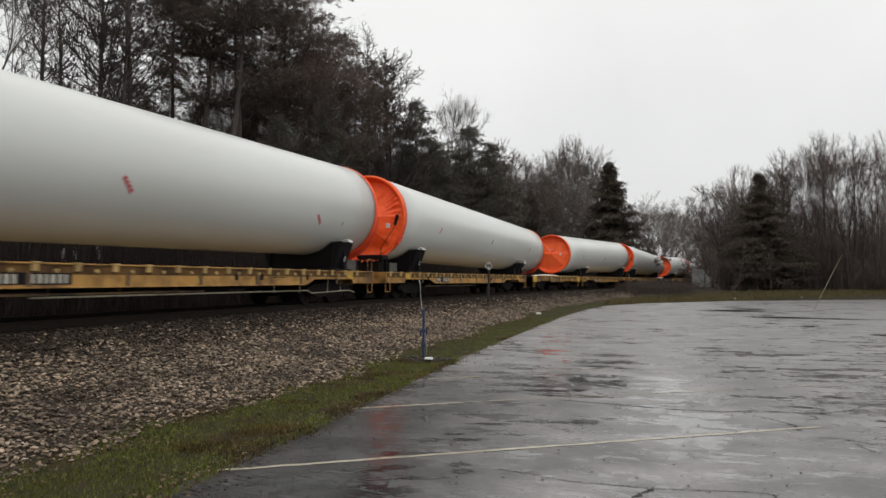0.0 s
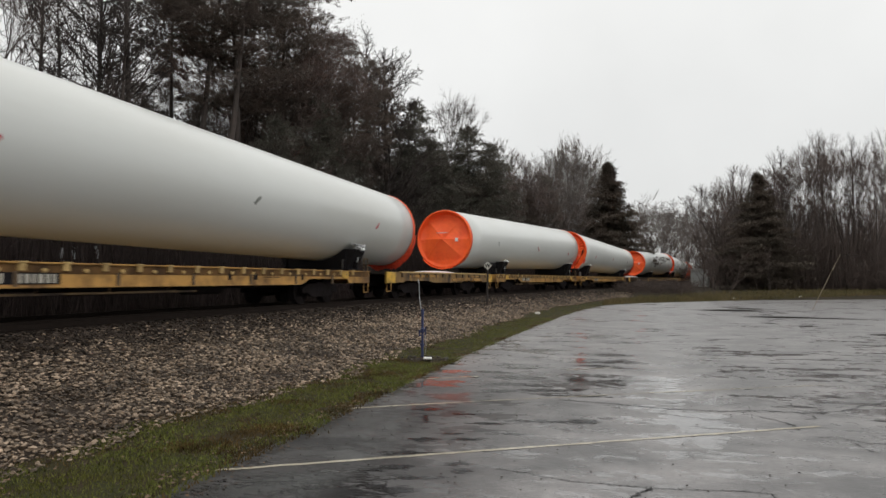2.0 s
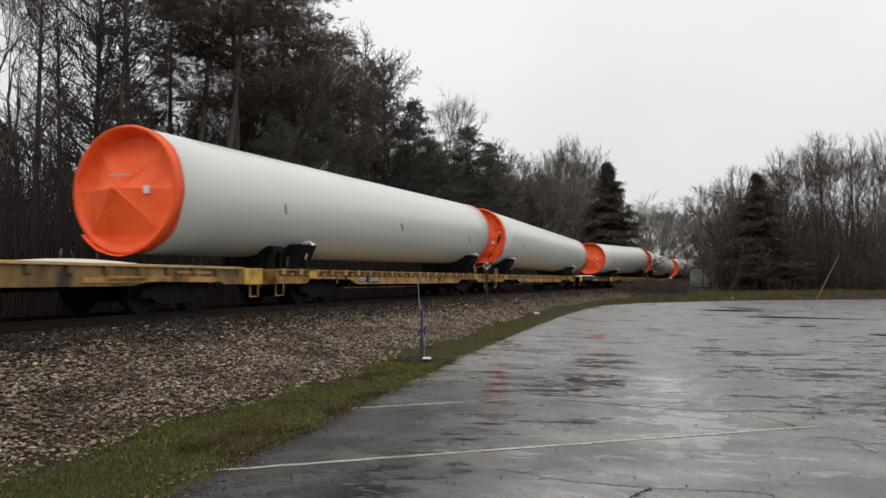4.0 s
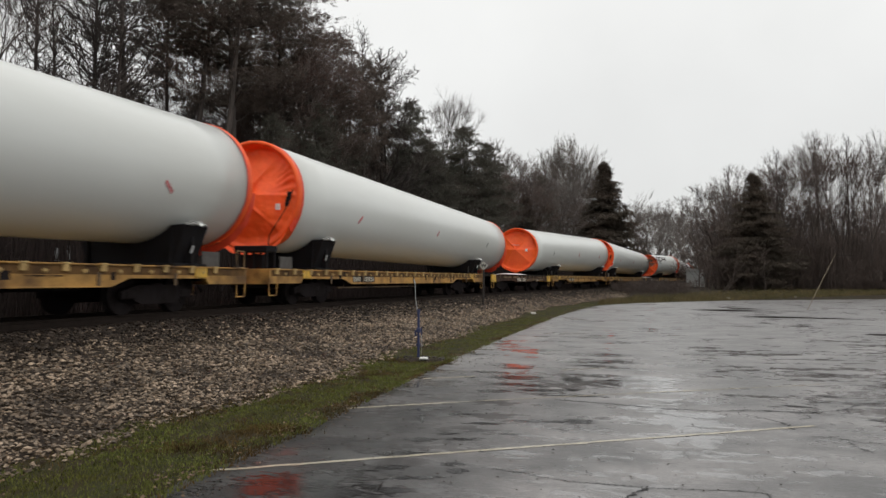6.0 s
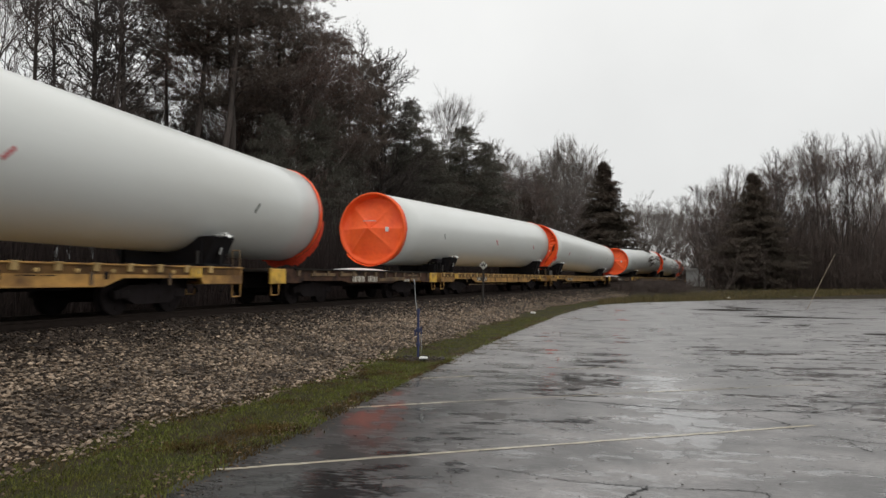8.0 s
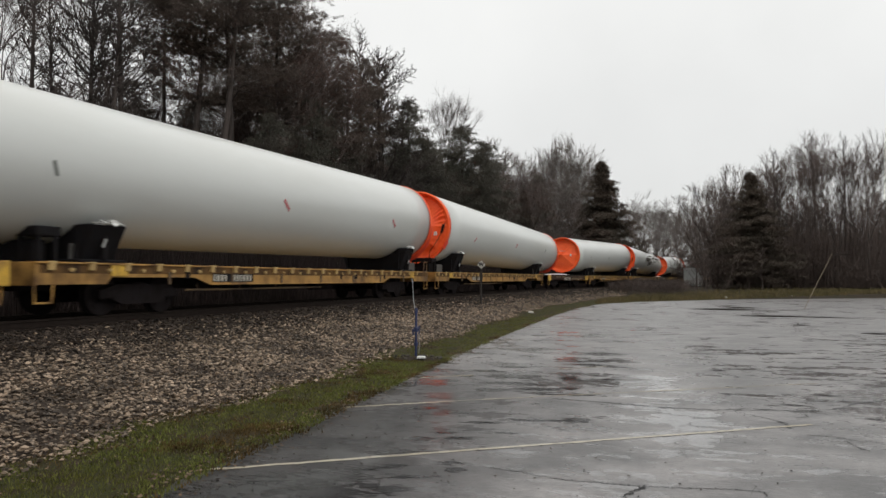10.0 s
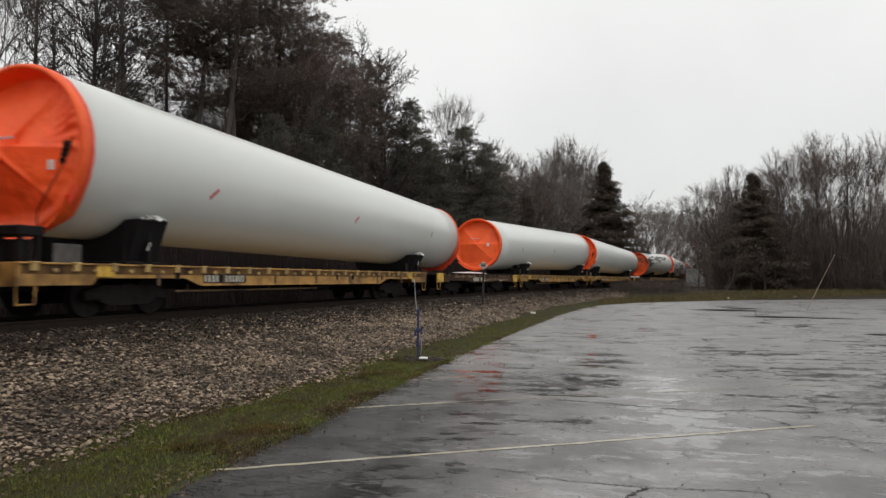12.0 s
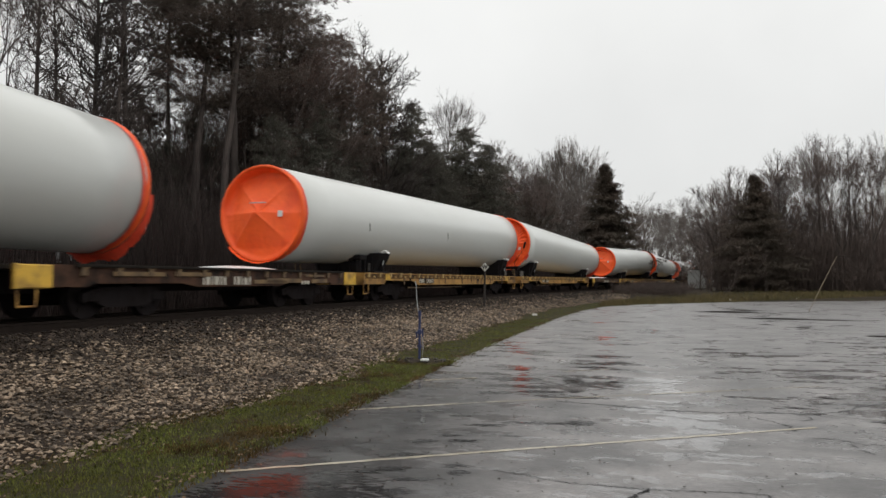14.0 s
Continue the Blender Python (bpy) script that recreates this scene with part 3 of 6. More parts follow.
def grass():
    rng = np.random.default_rng(5)
    spots, dead = [], []
    for y0, y1, per in ((-6, 2, 200), (2, 14, 1900), (14, 30, 650), (30, 62, 200)):
        for _ in range(int((y1 - y0) * 1.9 * per)):
            y = rng.uniform(y0, y1)
            a, b = bed_edge(y) - .15, lot_edge(y) + .04
            x = a + (b - a) * rng.uniform(-.12, 1.03)
            bare = noise.noise((x * .9, y * .9, 4)) + .5 * noise.noise((x * 3, y * 3, 1)) + .3 * noise.noise((x * 9, y * 9, 6))
            rim = min((x - a) / 1.15, (b + .05 - x) / .5)
            if bare + min(0, (rim - 1) * .55) > -.44 + rng.normal(0, .08):
                spots.append((x, y, .03))
            elif x > a - .05 and rng.random() < .62:
                dead.append((x, y, .028))
    for cx, cy, r, m in ((-3.61, 7.06, .20, 900), (-3.78, 6.75, .12, 300), (-3.92, 6.03, .22, 700), (-4.2, 8.6, .2, 300), (-3.95, 13.7, .34, 900), (-4.3, 13.6, .3, 500)):
        for _ in range(m):
            dead.append((cx + rng.normal(0, r), cy + rng.normal(0, r * .6), .03))
    lv, lf = [], []
    for k in range(7000):
        y = 2.5 + 40 * rng.random() ** 1.6
        x = bed_edge(y) + rng.normal(.05, .33)
        if k % 3 == 0:
            x = lot_edge(y) + rng.normal(-.02, .16)
        s, a, t = rng.uniform(.008, .020), rng.uniform(0, 6.28), rng.normal(0, .35)
        z = max(.052, bed_z(x, y) + .045)
        if x > lot_edge(y) + .05:
            z = .006
        c, d = math.cos(a), math.sin(a)
        lv += [(x - c * s, y - d * s, z), (x + d * s * .6, y - c * s * .6, z + s * t), (x + c * s, y + d * s, z + s * .3), (x - d * s * .6, y + c * s * .6, z - s * t * .3)]
        lf.append((4 * k, 4 * k + 1, 4 * k + 2, 4 * k + 3))
    thing("fallen_leaves", "brown fallen leaves between the stones and grass", "leaves", data=arrays("fallen_leaves", np.array(lv), np.array(lf), LEAF), kind="stuff")
    blades("withered_grass", "matted brown withered grass and weeds", dead, DEADGRASS, .038, .007)
    blades("verge_grass", "short wet green grass with bare muddy spots", spots, GRASS, .034, .006)
    spots = []
    for _ in range(26000):
        t = rng.uniform(0, 1)
        x = -2 + 64 * t ** 1.2
        y0 = np.interp(x, [-2, .6, 7.3, 20.3, 62], [47, 52.5, 60.9, 70.8, 96])
        y = y0 + rng.uniform(.1, 16) * rng.uniform(.3, 1)
        if x < track_x(y) + 5:
            continue
        spots.append((x, y, .02 + (.5 * min(1, max(0, y - 62) / 16) if x > 0 else 0)))
    blades("field_grass", "tall pale dry grass at the edge of the woods", spots, DRYGRASS, .28, .02)


grass()

# ---- the train ----
FLAT_L, IDLER_L = 20.16, 13.3
DK = DECK_Z - RAIL_Z          # deck above rail
SILL = 1.40                   # half width over the side sills


def wheelset_mesh():
    b = Build()
    b.rod((-.95, 0, 0), (.95, 0, 0), .075, n=10)
    for s in (-1, 1):
        b.rod((s * .72, 0, 0), (s * .84, 0, 0), .42, n=24)
        b.rod((s * .68, 0, 0), (s * .72, 0, 0), .445, n=24)
        b.rod((s * .84, 0, 0), (s * .90, 0, 0), .15, n=12)
        for k in range(4):
            a = k * math.pi / 2
            b.rod((s * .845, math.cos(a) * .27, math.sin(a) * .27), (s * .855, math.cos(a) * .27, math.sin(a) * .27), .06, n=8)
    return b.done("wheelset", GRIME)


def truck_frame_mesh():
    b = Build()
    side = [(-1.15, .50), (-1.15, .34), (-.85, .34), (-.55, .22), (.55, .22), (.85, .34), (1.15, .34), (1.15, .50), (.7, .62), (-.7, .62)]
    for s in (-1, 1):
        b.plate(side, 0, s * .93, s * 1.06)
        for k in range(3):
            b.rod((s * 1.0, -.22 + .22 * k, .30), (s * 1.0, -.22 + .22 * k, .56), .075, n=8)
        for e in (-.88, .88):
            b.box(s * .92, s * 1.09, e - .15, e + .15, .33, .52, .03)
    b.box(-1.05, 1.05, -.2, .2, .42, .66, .03)
    return b.done("truck_frame", GRIME)


def sill_outline(h, deep, over, end_deep):
    tc, g = h - 3.0, 1.35
    z0, z1, z2 = DK - deep, DK - over, DK - end_deep
    return [(-h, z2), (-(tc + g), z2), (-(tc + g - .12), z1), (-(tc - g), z1), (-(tc - g - .5), z0), ((tc - g - .5), z0), ((tc - g), z1), ((tc + g - .12), z1), ((tc + g), z2), (h, z2), (h, DK), (-h, DK)]


WHEELS, FRAME = wheelset_mesh(), truck_frame_mesh()


def pocket_mesh(mat):
    b = Build()
    b.box(-.015, .05, -.075, .075, -.15, .012, .01)
    b.box(-.01, .058, -.1, .1, -.012, .012, .004)
    return b.done("stake_pocket", mat)


def stirrup_mesh():
    b = Build()
    for y in (-.2, .2):
        b.rod((0, y, 0), (0, y * .9, -.34), .018, n=6)
    b.rod((0, -.19, -.34), (0, .19, -.34), .018, n=6)
    return b.done("step", YELLOW)


def hoop_mesh():
    b = Build()
    for y in (-.17, .17):
        b.rod((0, y, -.2), (0, y, .42), .016, n=6)
    for z in (.0, .42):
        b.rod((0, -.17, z), (0, .17, z), .016, n=6)
    return b.done("grab_iron", YELLOWDIRT)


def coupler_mesh():
    b = Build()
    b.box(-.13, .13, -.55, .1, .70, .94, .03)
    b.box(-.2, .12, -.72, -.5, .66, .98, .06)
    b.box(-.24, -.1, -.86, -.62, .68, .96, .05)
    b.rod((.22, -.3, .75), (.3, -.7, .40), .03, n=6)
    return b.done("coupler", GRIME)


RIB = Build().box(-.015, .015, 0, .09, -.42, -.16, .01).done('side_rib', YELLOWDIRT)
RUSTYELLOW = material('rust_blotched_yellow', (.31, .18, .055), .65, scale=1.3, fine=14, vary=.3, tint=(.04, .022, .014), amount=1.0, stretch=(1, 1.6, .6))
RIMGREY = material('dull_steel_rim', (.022, .018, .015), .85, scale=2, tint=(.012, .010, .008), amount=.95, spec=.1)
PALEYELLOW = material('chalky_yellow_paint', (.52, .36, .14), .6, scale=3, tint=(.25, .14, .04), amount=.7, loose=.25)
RUSTY = material('rust_streaks', (.16, .085, .03), .75, scale=2.0, fine=14, vary=.4, tint=(.035, .02, .012), amount=1.0, spec=.2, stretch=(1, 1, .5))
ANCHOR = Build().box(0, .03, -.06, .06, -.025, .02, .008).box(.0, .04, -.02, .02, -.05, .03, .006).done('tie_anchor', PALEYELLOW)
PK, PKD, STIR, HOOP, COUP = pocket_mesh(PALEYELLOW), pocket_mesh(YELLOWDIRT), stirrup_mesh(), hoop_mesh(), coupler_mesh()


def running_gear(car, h):
    for e in (-1, 1):
        truck = part("truck", FRAME, car, "grimy black railway truck", pose(0, e * (h - 3.0), 0))
        for w in (-.88, .88):
            part("wheelset", WHEELS, truck, "", pose(0, w, .42))
        part("coupler", COUP, car, "rusty black knuckle coupler", pose(0, e * (h - .1), 0, 0, 0, 0 if e < 0 else 180))


def bars(car, x, y, z, widths, high, mat, name="letter_bar"):
    """Unreadable marks: a row of small upright bars."""
    for w in widths:
        if w > 0:
            b = Build().box(x, x + .006, y, y + w, z, z + high, 0)
            part(name, b.done(name, mat), car, "white stencilled mark" if mat is WHITE else "dark small print")
        y += abs(w) + .065


def flatcar():
    car = thing("flatcar", "long weathered yellow railway flatcar carrying a tower section", "railway car", group="flatcars of the train")
    h = FLAT_L / 2
    b = Build().box(-SILL + .06, SILL - .06, -h + .02, h - .02, DK - .09, DK - .01, .01)
    for k in range(1, 20):
        y = -h + k * FLAT_L / 20
        b.box(-SILL + .1, SILL - .1, y - .05, y + .05, DK - .26, DK - .09, 0)
    part("deck", b.done("deck", YELLOWDECK), car, "worn yellow deck")
    for s in (-1, 1):
        b = Build().plate(sill_outline(h, .43, .27, .40), 0, s * (SILL - .05), s * SILL)
        part("side_sill", b.done("side_sill", YELLOW), car, "streaked yellow side sill")
        b = Build().box(s * (SILL - .05), s * (SILL + .045), -h, h, DK - .03, DK, .006)
        part("deck_lip", b.done("deck_lip", YELLOW), car)
        b = Build().box(s * (SILL + .001), s * (SILL + .03), -(h - 4.9), h - 4.9, DK - .44, DK - .41, .005)
        part("bottom_flange", b.done("bottom_flange", YELLOW), car)
        b = Build().box(s * SILL, s * (SILL + .004), -h + .1, h - .1, DK - .20, DK - .035, 0)
        part("rust_band", b.done("rust_band", RUSTY), car, "patchy rust below the deck lip")
        for k in range(-10, 11):
            part("stake_pocket", PK, car, "", pose(s * SILL, -.55 + k * .92, DK, 0, 0, 0 if s > 0 else 180))
            if k < 10:
                part("tie_anchor", ANCHOR, car, "", pose(s * SILL, -.09 + k * .92, DK - .13, 0, 0, 0 if s > 0 else 180))
        for e in (-1, 1):
            part("step", STIR, car, "", pose(s * (SILL - .03), e * (h - .22), DK - .38))
            b = Build().box(s * (SILL - .01), s * (SILL + .025), e * (h - 2.2), e * (h - 1.75), DK - .25, DK - .02, .01)
            part("pole_plate", b.done("pole_plate", CLEANYELLOW), car, "brighter yellow plate")
        for k in range(7):
            y = -h + 3.4 + k * 2.3
            part("side_rib", RIB, car, "", pose(s * (SILL + .015), y, DK))
    for e in (-1, 1):
        b = Build().box(-SILL + .02, SILL - .02, e * h, e * (h - .08), DK - .42, DK - .005, .01)
        part("end_sill", b.done("end_sill", YELLOW), car)
    part("grab_iron", HOOP, car, "", pose(SILL - .04, h - .22, DK))
    part("grab_iron", HOOP, car, "", pose(-SILL + .04, -h + .22, DK))
    stand = part("brake_stand", Build().box(.05, 1.1, -h + .3, -h + .85, DK + .46, DK + .64, .02).done("brake_stand", BLACK), car, "black brake stand on legs")
    leg = Build().box(0, .06, 0, .07, DK, DK + .47, .004).done("stand_leg", BLACK)
    for x in (.12, .6, 1.02):
        for y in (.35, .72):
            part("stand_leg", leg, stand, "", pose(x, -h + y, 0))
    part("stand_box", Build().box(.2, .9, -h + .42, -h + .7, DK, DK + .4, .02).done("stand_box", BLACK), stand)
    b = Build().box(1.0, 1.04, -h + 1.1, -h + 1.75, DK, DK + .36, .01)
    part("stand_panel", b.done("stand_panel", PANEL), car, "dull grey upright panel")
    b = Build().box(1.0, 1.04, h - 1.39, h - .66, DK, DK + .38, .01)
    part("stand_panel", b.done("stand_panel", PANEL), car, "dull grey upright panel")
    b = Build().box(-.25, .25, -h + .6, h - .6, .50, DK - .1, .02)
    b.box(-.5, .5, -2.2, -.6, .42, .72, .04)
    b.rod((.75, .8, .58), (.75, 2.1, .58), .2, n=14)
    part("centre_sill", b.done("centre_sill", GRIME), car, "dirty centre sill with brake gear")
    b = Build().rod((1.25, -h + 4.2, DK - .55), (1.25, h - 9.5, DK - .55), .022, n=6)
    for k in range(4):
        y = -h + 4.6 + k * 1.7
        b.rod((1.25, y, DK - .56), (1.25, y, DK - .40), .012, n=5)
    part("brake_pipe", b.done("brake_pipe", YELLOWDIRT), car)
    b = Build().box(SILL + .005, SILL + .009, -5.12, -3.42, DK - .375, DK - .175, 0)
    part("number_board", b.done("number_board", BLACK), car, "black board with white marks")
    bars(car, SILL + .010, -5.08, DK - .355, (.06, .09, .09, .07, -.17, .06, .08, .06, .09, .08, .06), .155, WHITE)
    bars(car, SILL + .002, 3.2, DK - .24, (.05, .3, .05, .22), .02, BLACK, "print_line")
    for y, w in ((-6.1, .16), (-4.7, .1), (1.6, .14), (2.7, .2), (5.2, .12)):
        b = Build().box(SILL, SILL + .005, y, y + w, DK - .30, DK - .15, 0)
        part("rust_patch", b.done("rust_patch", GRIME), car, "dark rusted patch")
    running_gear(car, h)
    return car


def idler(label, side, plate, rim, letters):
    car = thing("idler_flatcar", label, "railway car", group="spacer cars of the train")
    h = IDLER_L / 2
    b = Build().box(-SILL + .06, SILL - .06, -h + .02, h - .02, DK - .09, DK - .01, .01)
    part("deck", b.done("deck", DECK), car, "grimy dark deck")
    for s in (-1, 1):
        b = Build().plate(sill_outline(h, .42, .34, .40), 0, s * (SILL - .06), s * (SILL - .02))
        part("side_sill", b.done("side_sill", side), car, "dirt-covered side sill")
        b = Build().box(s * (SILL - .06), s * (SILL + .05), -h + 1.3, h - .9, DK - .04, DK + .02, .008)
        part("deck_rim", b.done("deck_rim", DECK if s < 0 else rim), car, "dull grey steel rim")
        for k in range(13):
            part("stake_pocket", PKD, car, "", pose(s * (SILL - .02), -h + 1.5 + k * (IDLER_L - 2.6) / 12, DK - .05, 0, 0, 0 if s > 0 else 180))
        for e, w in ((-1, .8), (1, .8)):
            b = Build().box(s * (SILL - .05), s * (SILL + .02), e * (h - w), e * h, DK - .42, DK - .01, .02)
            b.box(s * (SILL - .05), s * (SILL + .035), e * (h - .1), e * h, DK - .42, DK, .01)
            part("end_panel", b.done("end_panel", CLEANYELLOW), car, "bright yellow end panel")
            part("step", STIR, car, "", pose(s * (SILL - .03), e * (h - .3), DK - .38))
    for k, (y, w, z, t) in enumerate(((-4.4, 1.5, .2, .09), (-2.6, 1.3, .19, .09), (.5, 1.7, .36, .1), (1.1, 1.9, .34, .12), (3.6, 1.0, .35, .12), (3.2, 1.2, .17, .07))):
        b = Build().box(SILL - .02, SILL + .012, y, y + w, DK - z, DK - z + t, .006)
        part("side_plate", b.done("side_plate", plate), car, "less dirty yellow-brown plate")
    if letters:
        bars(car, SILL - .015, -1.6, DK - .38, (.06, .14, .05, .16, .07, .1, -.2, .07, .13, .05, .15, .08), .2, WHITE)
        bars(car, SILL - .015, 3.0, DK - .38, (.12, .1, .13), .1, WHITE)
    b = Build().box(-.25, .25, -h + .6, h - .6, .50, DK - .1, .02)
    part("centre_sill", b.done("centre_sill", GRIME), car, "dirty centre sill")
    running_gear(car, h)
    return car


def cap_mesh(name, R, face, pleat, seed, skirt):
    """A tarpaulin stretched over a tower end: sagging field with folds to the centre, rolled rim, ragged skirt.
    It faces along y by the sign of face; y = 0 is the tower's edge."""
    rows, seg = [], 176
    for r in [.88 * k / 26 for k in range(27)] + [.90, .92, .94, .96, .985, 1.0]:
        ring = []
        for i in range(seg):
            a = 2 * math.pi * i / seg
            u, w = r * math.cos(a), r * math.sin(a)
            wr = noise.noise((u * 2.2 + seed, w * 2.2, seed)) * .5 + noise.noise((u * 6, w * 6, seed + 4)) * .35 + noise.noise((u * 13, w * 9, seed + 8)) * .16
            fold = abs(noise.noise((math.cos(a) * 2.6 + seed, math.sin(a) * 2.6, 9)))
            ang = .10 * math.sin(seed * 3)
            p, q = u * math.cos(ang) - w * math.sin(ang) + (.06 if not pleat else 0), u * math.sin(ang) + w * math.cos(ang) - .02
            pyr = max(0, 1 - max(abs(p) * 1.05, abs(q)) / .74)
            crease = .5 * math.exp(-((abs(p) - abs(q)) / .035) ** 2) * pyr
            if pleat:
                deep = .06 + .30 * max(0, math.sin(a)) ** .7
                d = -deep + .44 * pyr + .06 * crease + .02 * wr + .04 * fold * r * r * (w < -.1)
            else:
                ridge = max(0, 1 - 3.2 * abs(noise.noise((u * 2.1 + w * .6 + seed, w * 2.1 - u * .6, 3)))) * min(1, r * 2)
                deep = .05 + .34 * max(0, math.sin(a)) ** .8
                pyr = max(0, 1 - max(abs(p + .10) * 1.0, abs(q)) / .78)
                crease = .5 * math.exp(-((abs(p + .10) - abs(q)) / .04) ** 2) * pyr
                b = a - 2 * math.pi * (a > math.pi)
                side = math.exp(-((b - .35) / .35) ** 2) * max(0, min(1, (r - .5) * 4))
                low = math.exp(-((b + .85) / .5) ** 2) * max(0, min(1, (r - .5) * 3))
                rays = abs(math.sin(a * 17 + 2.6 * noise.noise((u * 3, w * 3, seed)))) ** 4
                d = -deep + .46 * pyr + .10 * crease + (.035 + .13 * low) * wr + .05 * fold * r * r + .025 * ridge + .085 * side * rays
            if r > .88:
                t = min(1, (r - .88) / .08) ** 1.5
                d = d * (1 - t) + (.035 + (.05 if not pleat else .02) * wr) * t
            ring.append((R * u * 1.0, face * d, R * w))
        rows.append(ring)
    for off, rad in ((-.03, 1.016), (-.5 * skirt, 1.009), (-skirt, 1.004)):
        ring = []
        for i in range(seg):
            a = 2 * math.pi * i / seg
            under = max(0, -math.sin(a)) ** 1.5
            rag = (noise.noise((math.cos(a) * 3, math.sin(a) * 3, seed + 7)) * .09 + noise.noise((math.cos(a) * 11, math.sin(a) * 11, seed)) * .05 * under - .12 * under) * (off < -.1)
            rr = R * (rad + .006 * noise.noise((math.cos(a) * 9, math.sin(a) * 9, seed)))
            ring.append((rr * math.cos(a), face * (off + rag), rr * math.sin(a)))
        rows.append(ring)
    v = [p for ring in rows for p in ring]
    f = [(j * seg + i, j * seg + (i + 1) % seg, (j + 1) * seg + (i + 1) % seg, (j + 1) * seg + i) for j in range(len(rows) - 1) for i in range(seg)]
    me = mesh(name, v, f, TARP, True)
    bm = bmesh.new(); bm.from_mesh(me)
    bmesh.ops.remove_doubles(bm, verts=bm.verts, dist=1e-5)
    bmesh.ops.recalc_face_normals(bm, faces=bm.faces)
    bm.to_mesh(me); bm.free()
    return me


LABEL_Z = -.36


def tower(label, y0, R0, z0, y1, R1, z1, seed, big_near):
    """A tapered tower section lying along y, its ends closed by tarpaulins. Heights are above the rail."""
    t = thing("tower_section", label, "wind turbine tower", group="tower sections on the train")
    seg, n = 96, 14
    v, f = [], []
    rings = [(y0 + .02, -.06)] + [(y0 + .02 + (y1 - y0 - .04) * k / n, 0) for k in range(n + 1)] + [(y1 - .02, -.06)]
    for y, dr in rings:
        k = (y - y0) / (y1 - y0)
        R, z = R0 + (R1 - R0) * k + dr, z0 + (z1 - z0) * k
        v += [(R * math.cos(2 * math.pi * i / seg), y, z + R * math.sin(2 * math.pi * i / seg)) for i in range(seg)]
    f = [(j * seg + i, j * seg + (i + 1) % seg, (j + 1) * seg + (i + 1) % seg, (j + 1) * seg + i) for j in range(len(rings) - 1) for i in range(seg)]
    part("shell", mesh("shell", v, f, PAINT, True), t, "white painted steel tube")
    near = part("end_tarpaulin", cap_mesh("end_tarpaulin", R0, -1, not big_near, seed, .26), t, "taut bright orange tarpaulin", pose(0, y0, z0))
    far = part("end_tarpaulin", cap_mesh("end_tarpaulin", R1, 1, big_near, seed + 5, .12), t, "bright orange tarpaulin", pose(0, y1, z1))
    for cap, R, s in ((near, R0, -1), (far, R1, 1)):
        hem = []
        for off in (0, .05):
            hem += [(1.012 * R * math.cos(2 * math.pi * i / 64), -s * (.13 + off * 2 + .03 * noise.noise((math.cos(i * .1) * 4, math.sin(i * .1) * 4, seed))), 1.012 * R * math.sin(2 * math.pi * i / 64)) for i in range(64)]
        part("lashing", mesh("lashing", hem, [(i, (i + 1) % 64, 64 + (i + 1) % 64, 64 + i) for i in range(64)], TARPRED), cap, "darker orange hem strap")
    for cap, R, face, lo, hi, deep in ((far, R1, 1, .15, math.pi - .15, 1), (near, R0, -1, .75, math.pi - .6, .75 if big_near else .2)):
        v, n = [], 44      # the loose lower edge of the cover
        for k in range(n + 1):
            a = math.pi + lo + (hi - lo) * k / n
            hang = deep * math.sin(math.pi * k / n) ** .4 * (.10 + .20 * (.5 + .5 * noise.noise((k * .23, seed, 2))) + .08 * noise.noise((k * .9, seed, 6)))
            for m in range(4):
                u = m / 3
                v.append((R * (1.014 + .01 * u) * math.cos(a), face * (.03 + .10 * u) + .05 * noise.noise((k * .4, m, seed)), R * 1.014 * math.sin(a) - hang * u))
        f = [(k * 4 + m, k * 4 + m + 1, k * 4 + m + 5, k * 4 + m + 4) for k in range(n) for m in range(3)]
        part("drape", mesh("drape", v, f, TARPRED if cap is far else TARP, True), cap, "loose ragged hanging edge")
    b = Build().box(.46 * R0, .46 * R0 + .14, -.15, -.10, -.13, .05, .004) if not big_near else Build().box(.56 * R0, .56 * R0 + .16, -.15, -.10, LABEL_Z - .09, LABEL_Z + .09, .004, pose(0, 0, 0, 0, 0, -14))
    part("label_sheet", b.done("label_sheet", SIGNWHITE), near, "small white paper label")
    if big_near:
        # a slack cord with its knotted strap by the rim, and another on the other side
        pts = [(.90 * R0, -.10, .12), (.86 * R0, -.13, -.18), (.78 * R0, -.15, -.42), (.70 * R0, -.16, -.62), (.58 * R0, -.17, -.90), (.44 * R0, -.14, -1.18), (.40 * R0, -.08, -1.50)]
        b = Build()
        for p, q in zip(pts, pts[1:]):
            b.rod(p, q, .014, n=6)
        part("rope", b.done("rope", GRIME), near, "dark slack rope")
        rng = random.Random(int(seed * 10))
        v = []
        for k in range(10):
            x, z, y, w = .87 * R0 - .012 * k, .05 - .046 * k, -.15 - (.02 if k % 2 else 0), rng.uniform(.05, .062)
            tip = rng.uniform(-.012, .012)
            v += [(x - w, y, z + tip), (x + w, y + .01, z - tip), (x + w, y - .03, z - tip), (x - w, y - .035, z + tip)]
        f = [(4 * k + i, 4 * k + (i + 1) % 4, 4 * k + 4 + (i + 1) % 4, 4 * k + 4 + i) for k in range(9) for i in range(4)] + [(3, 2, 1, 0), (36, 37, 38, 39)]
        part("buckle", mesh("buckle", v, f, GRIME), near, "bundled dark strap and buckle")
        pts = [(-.42 * R0, -.14, -.30), (-.52 * R0, -.17, -.7), (-.55 * R0, -.16, -1.0), (-.58 * R0, -.1, -1.32)]
        b = Build()
        for p, q in zip(pts, pts[1:]):
            b.rod(p, q, .018, n=6)
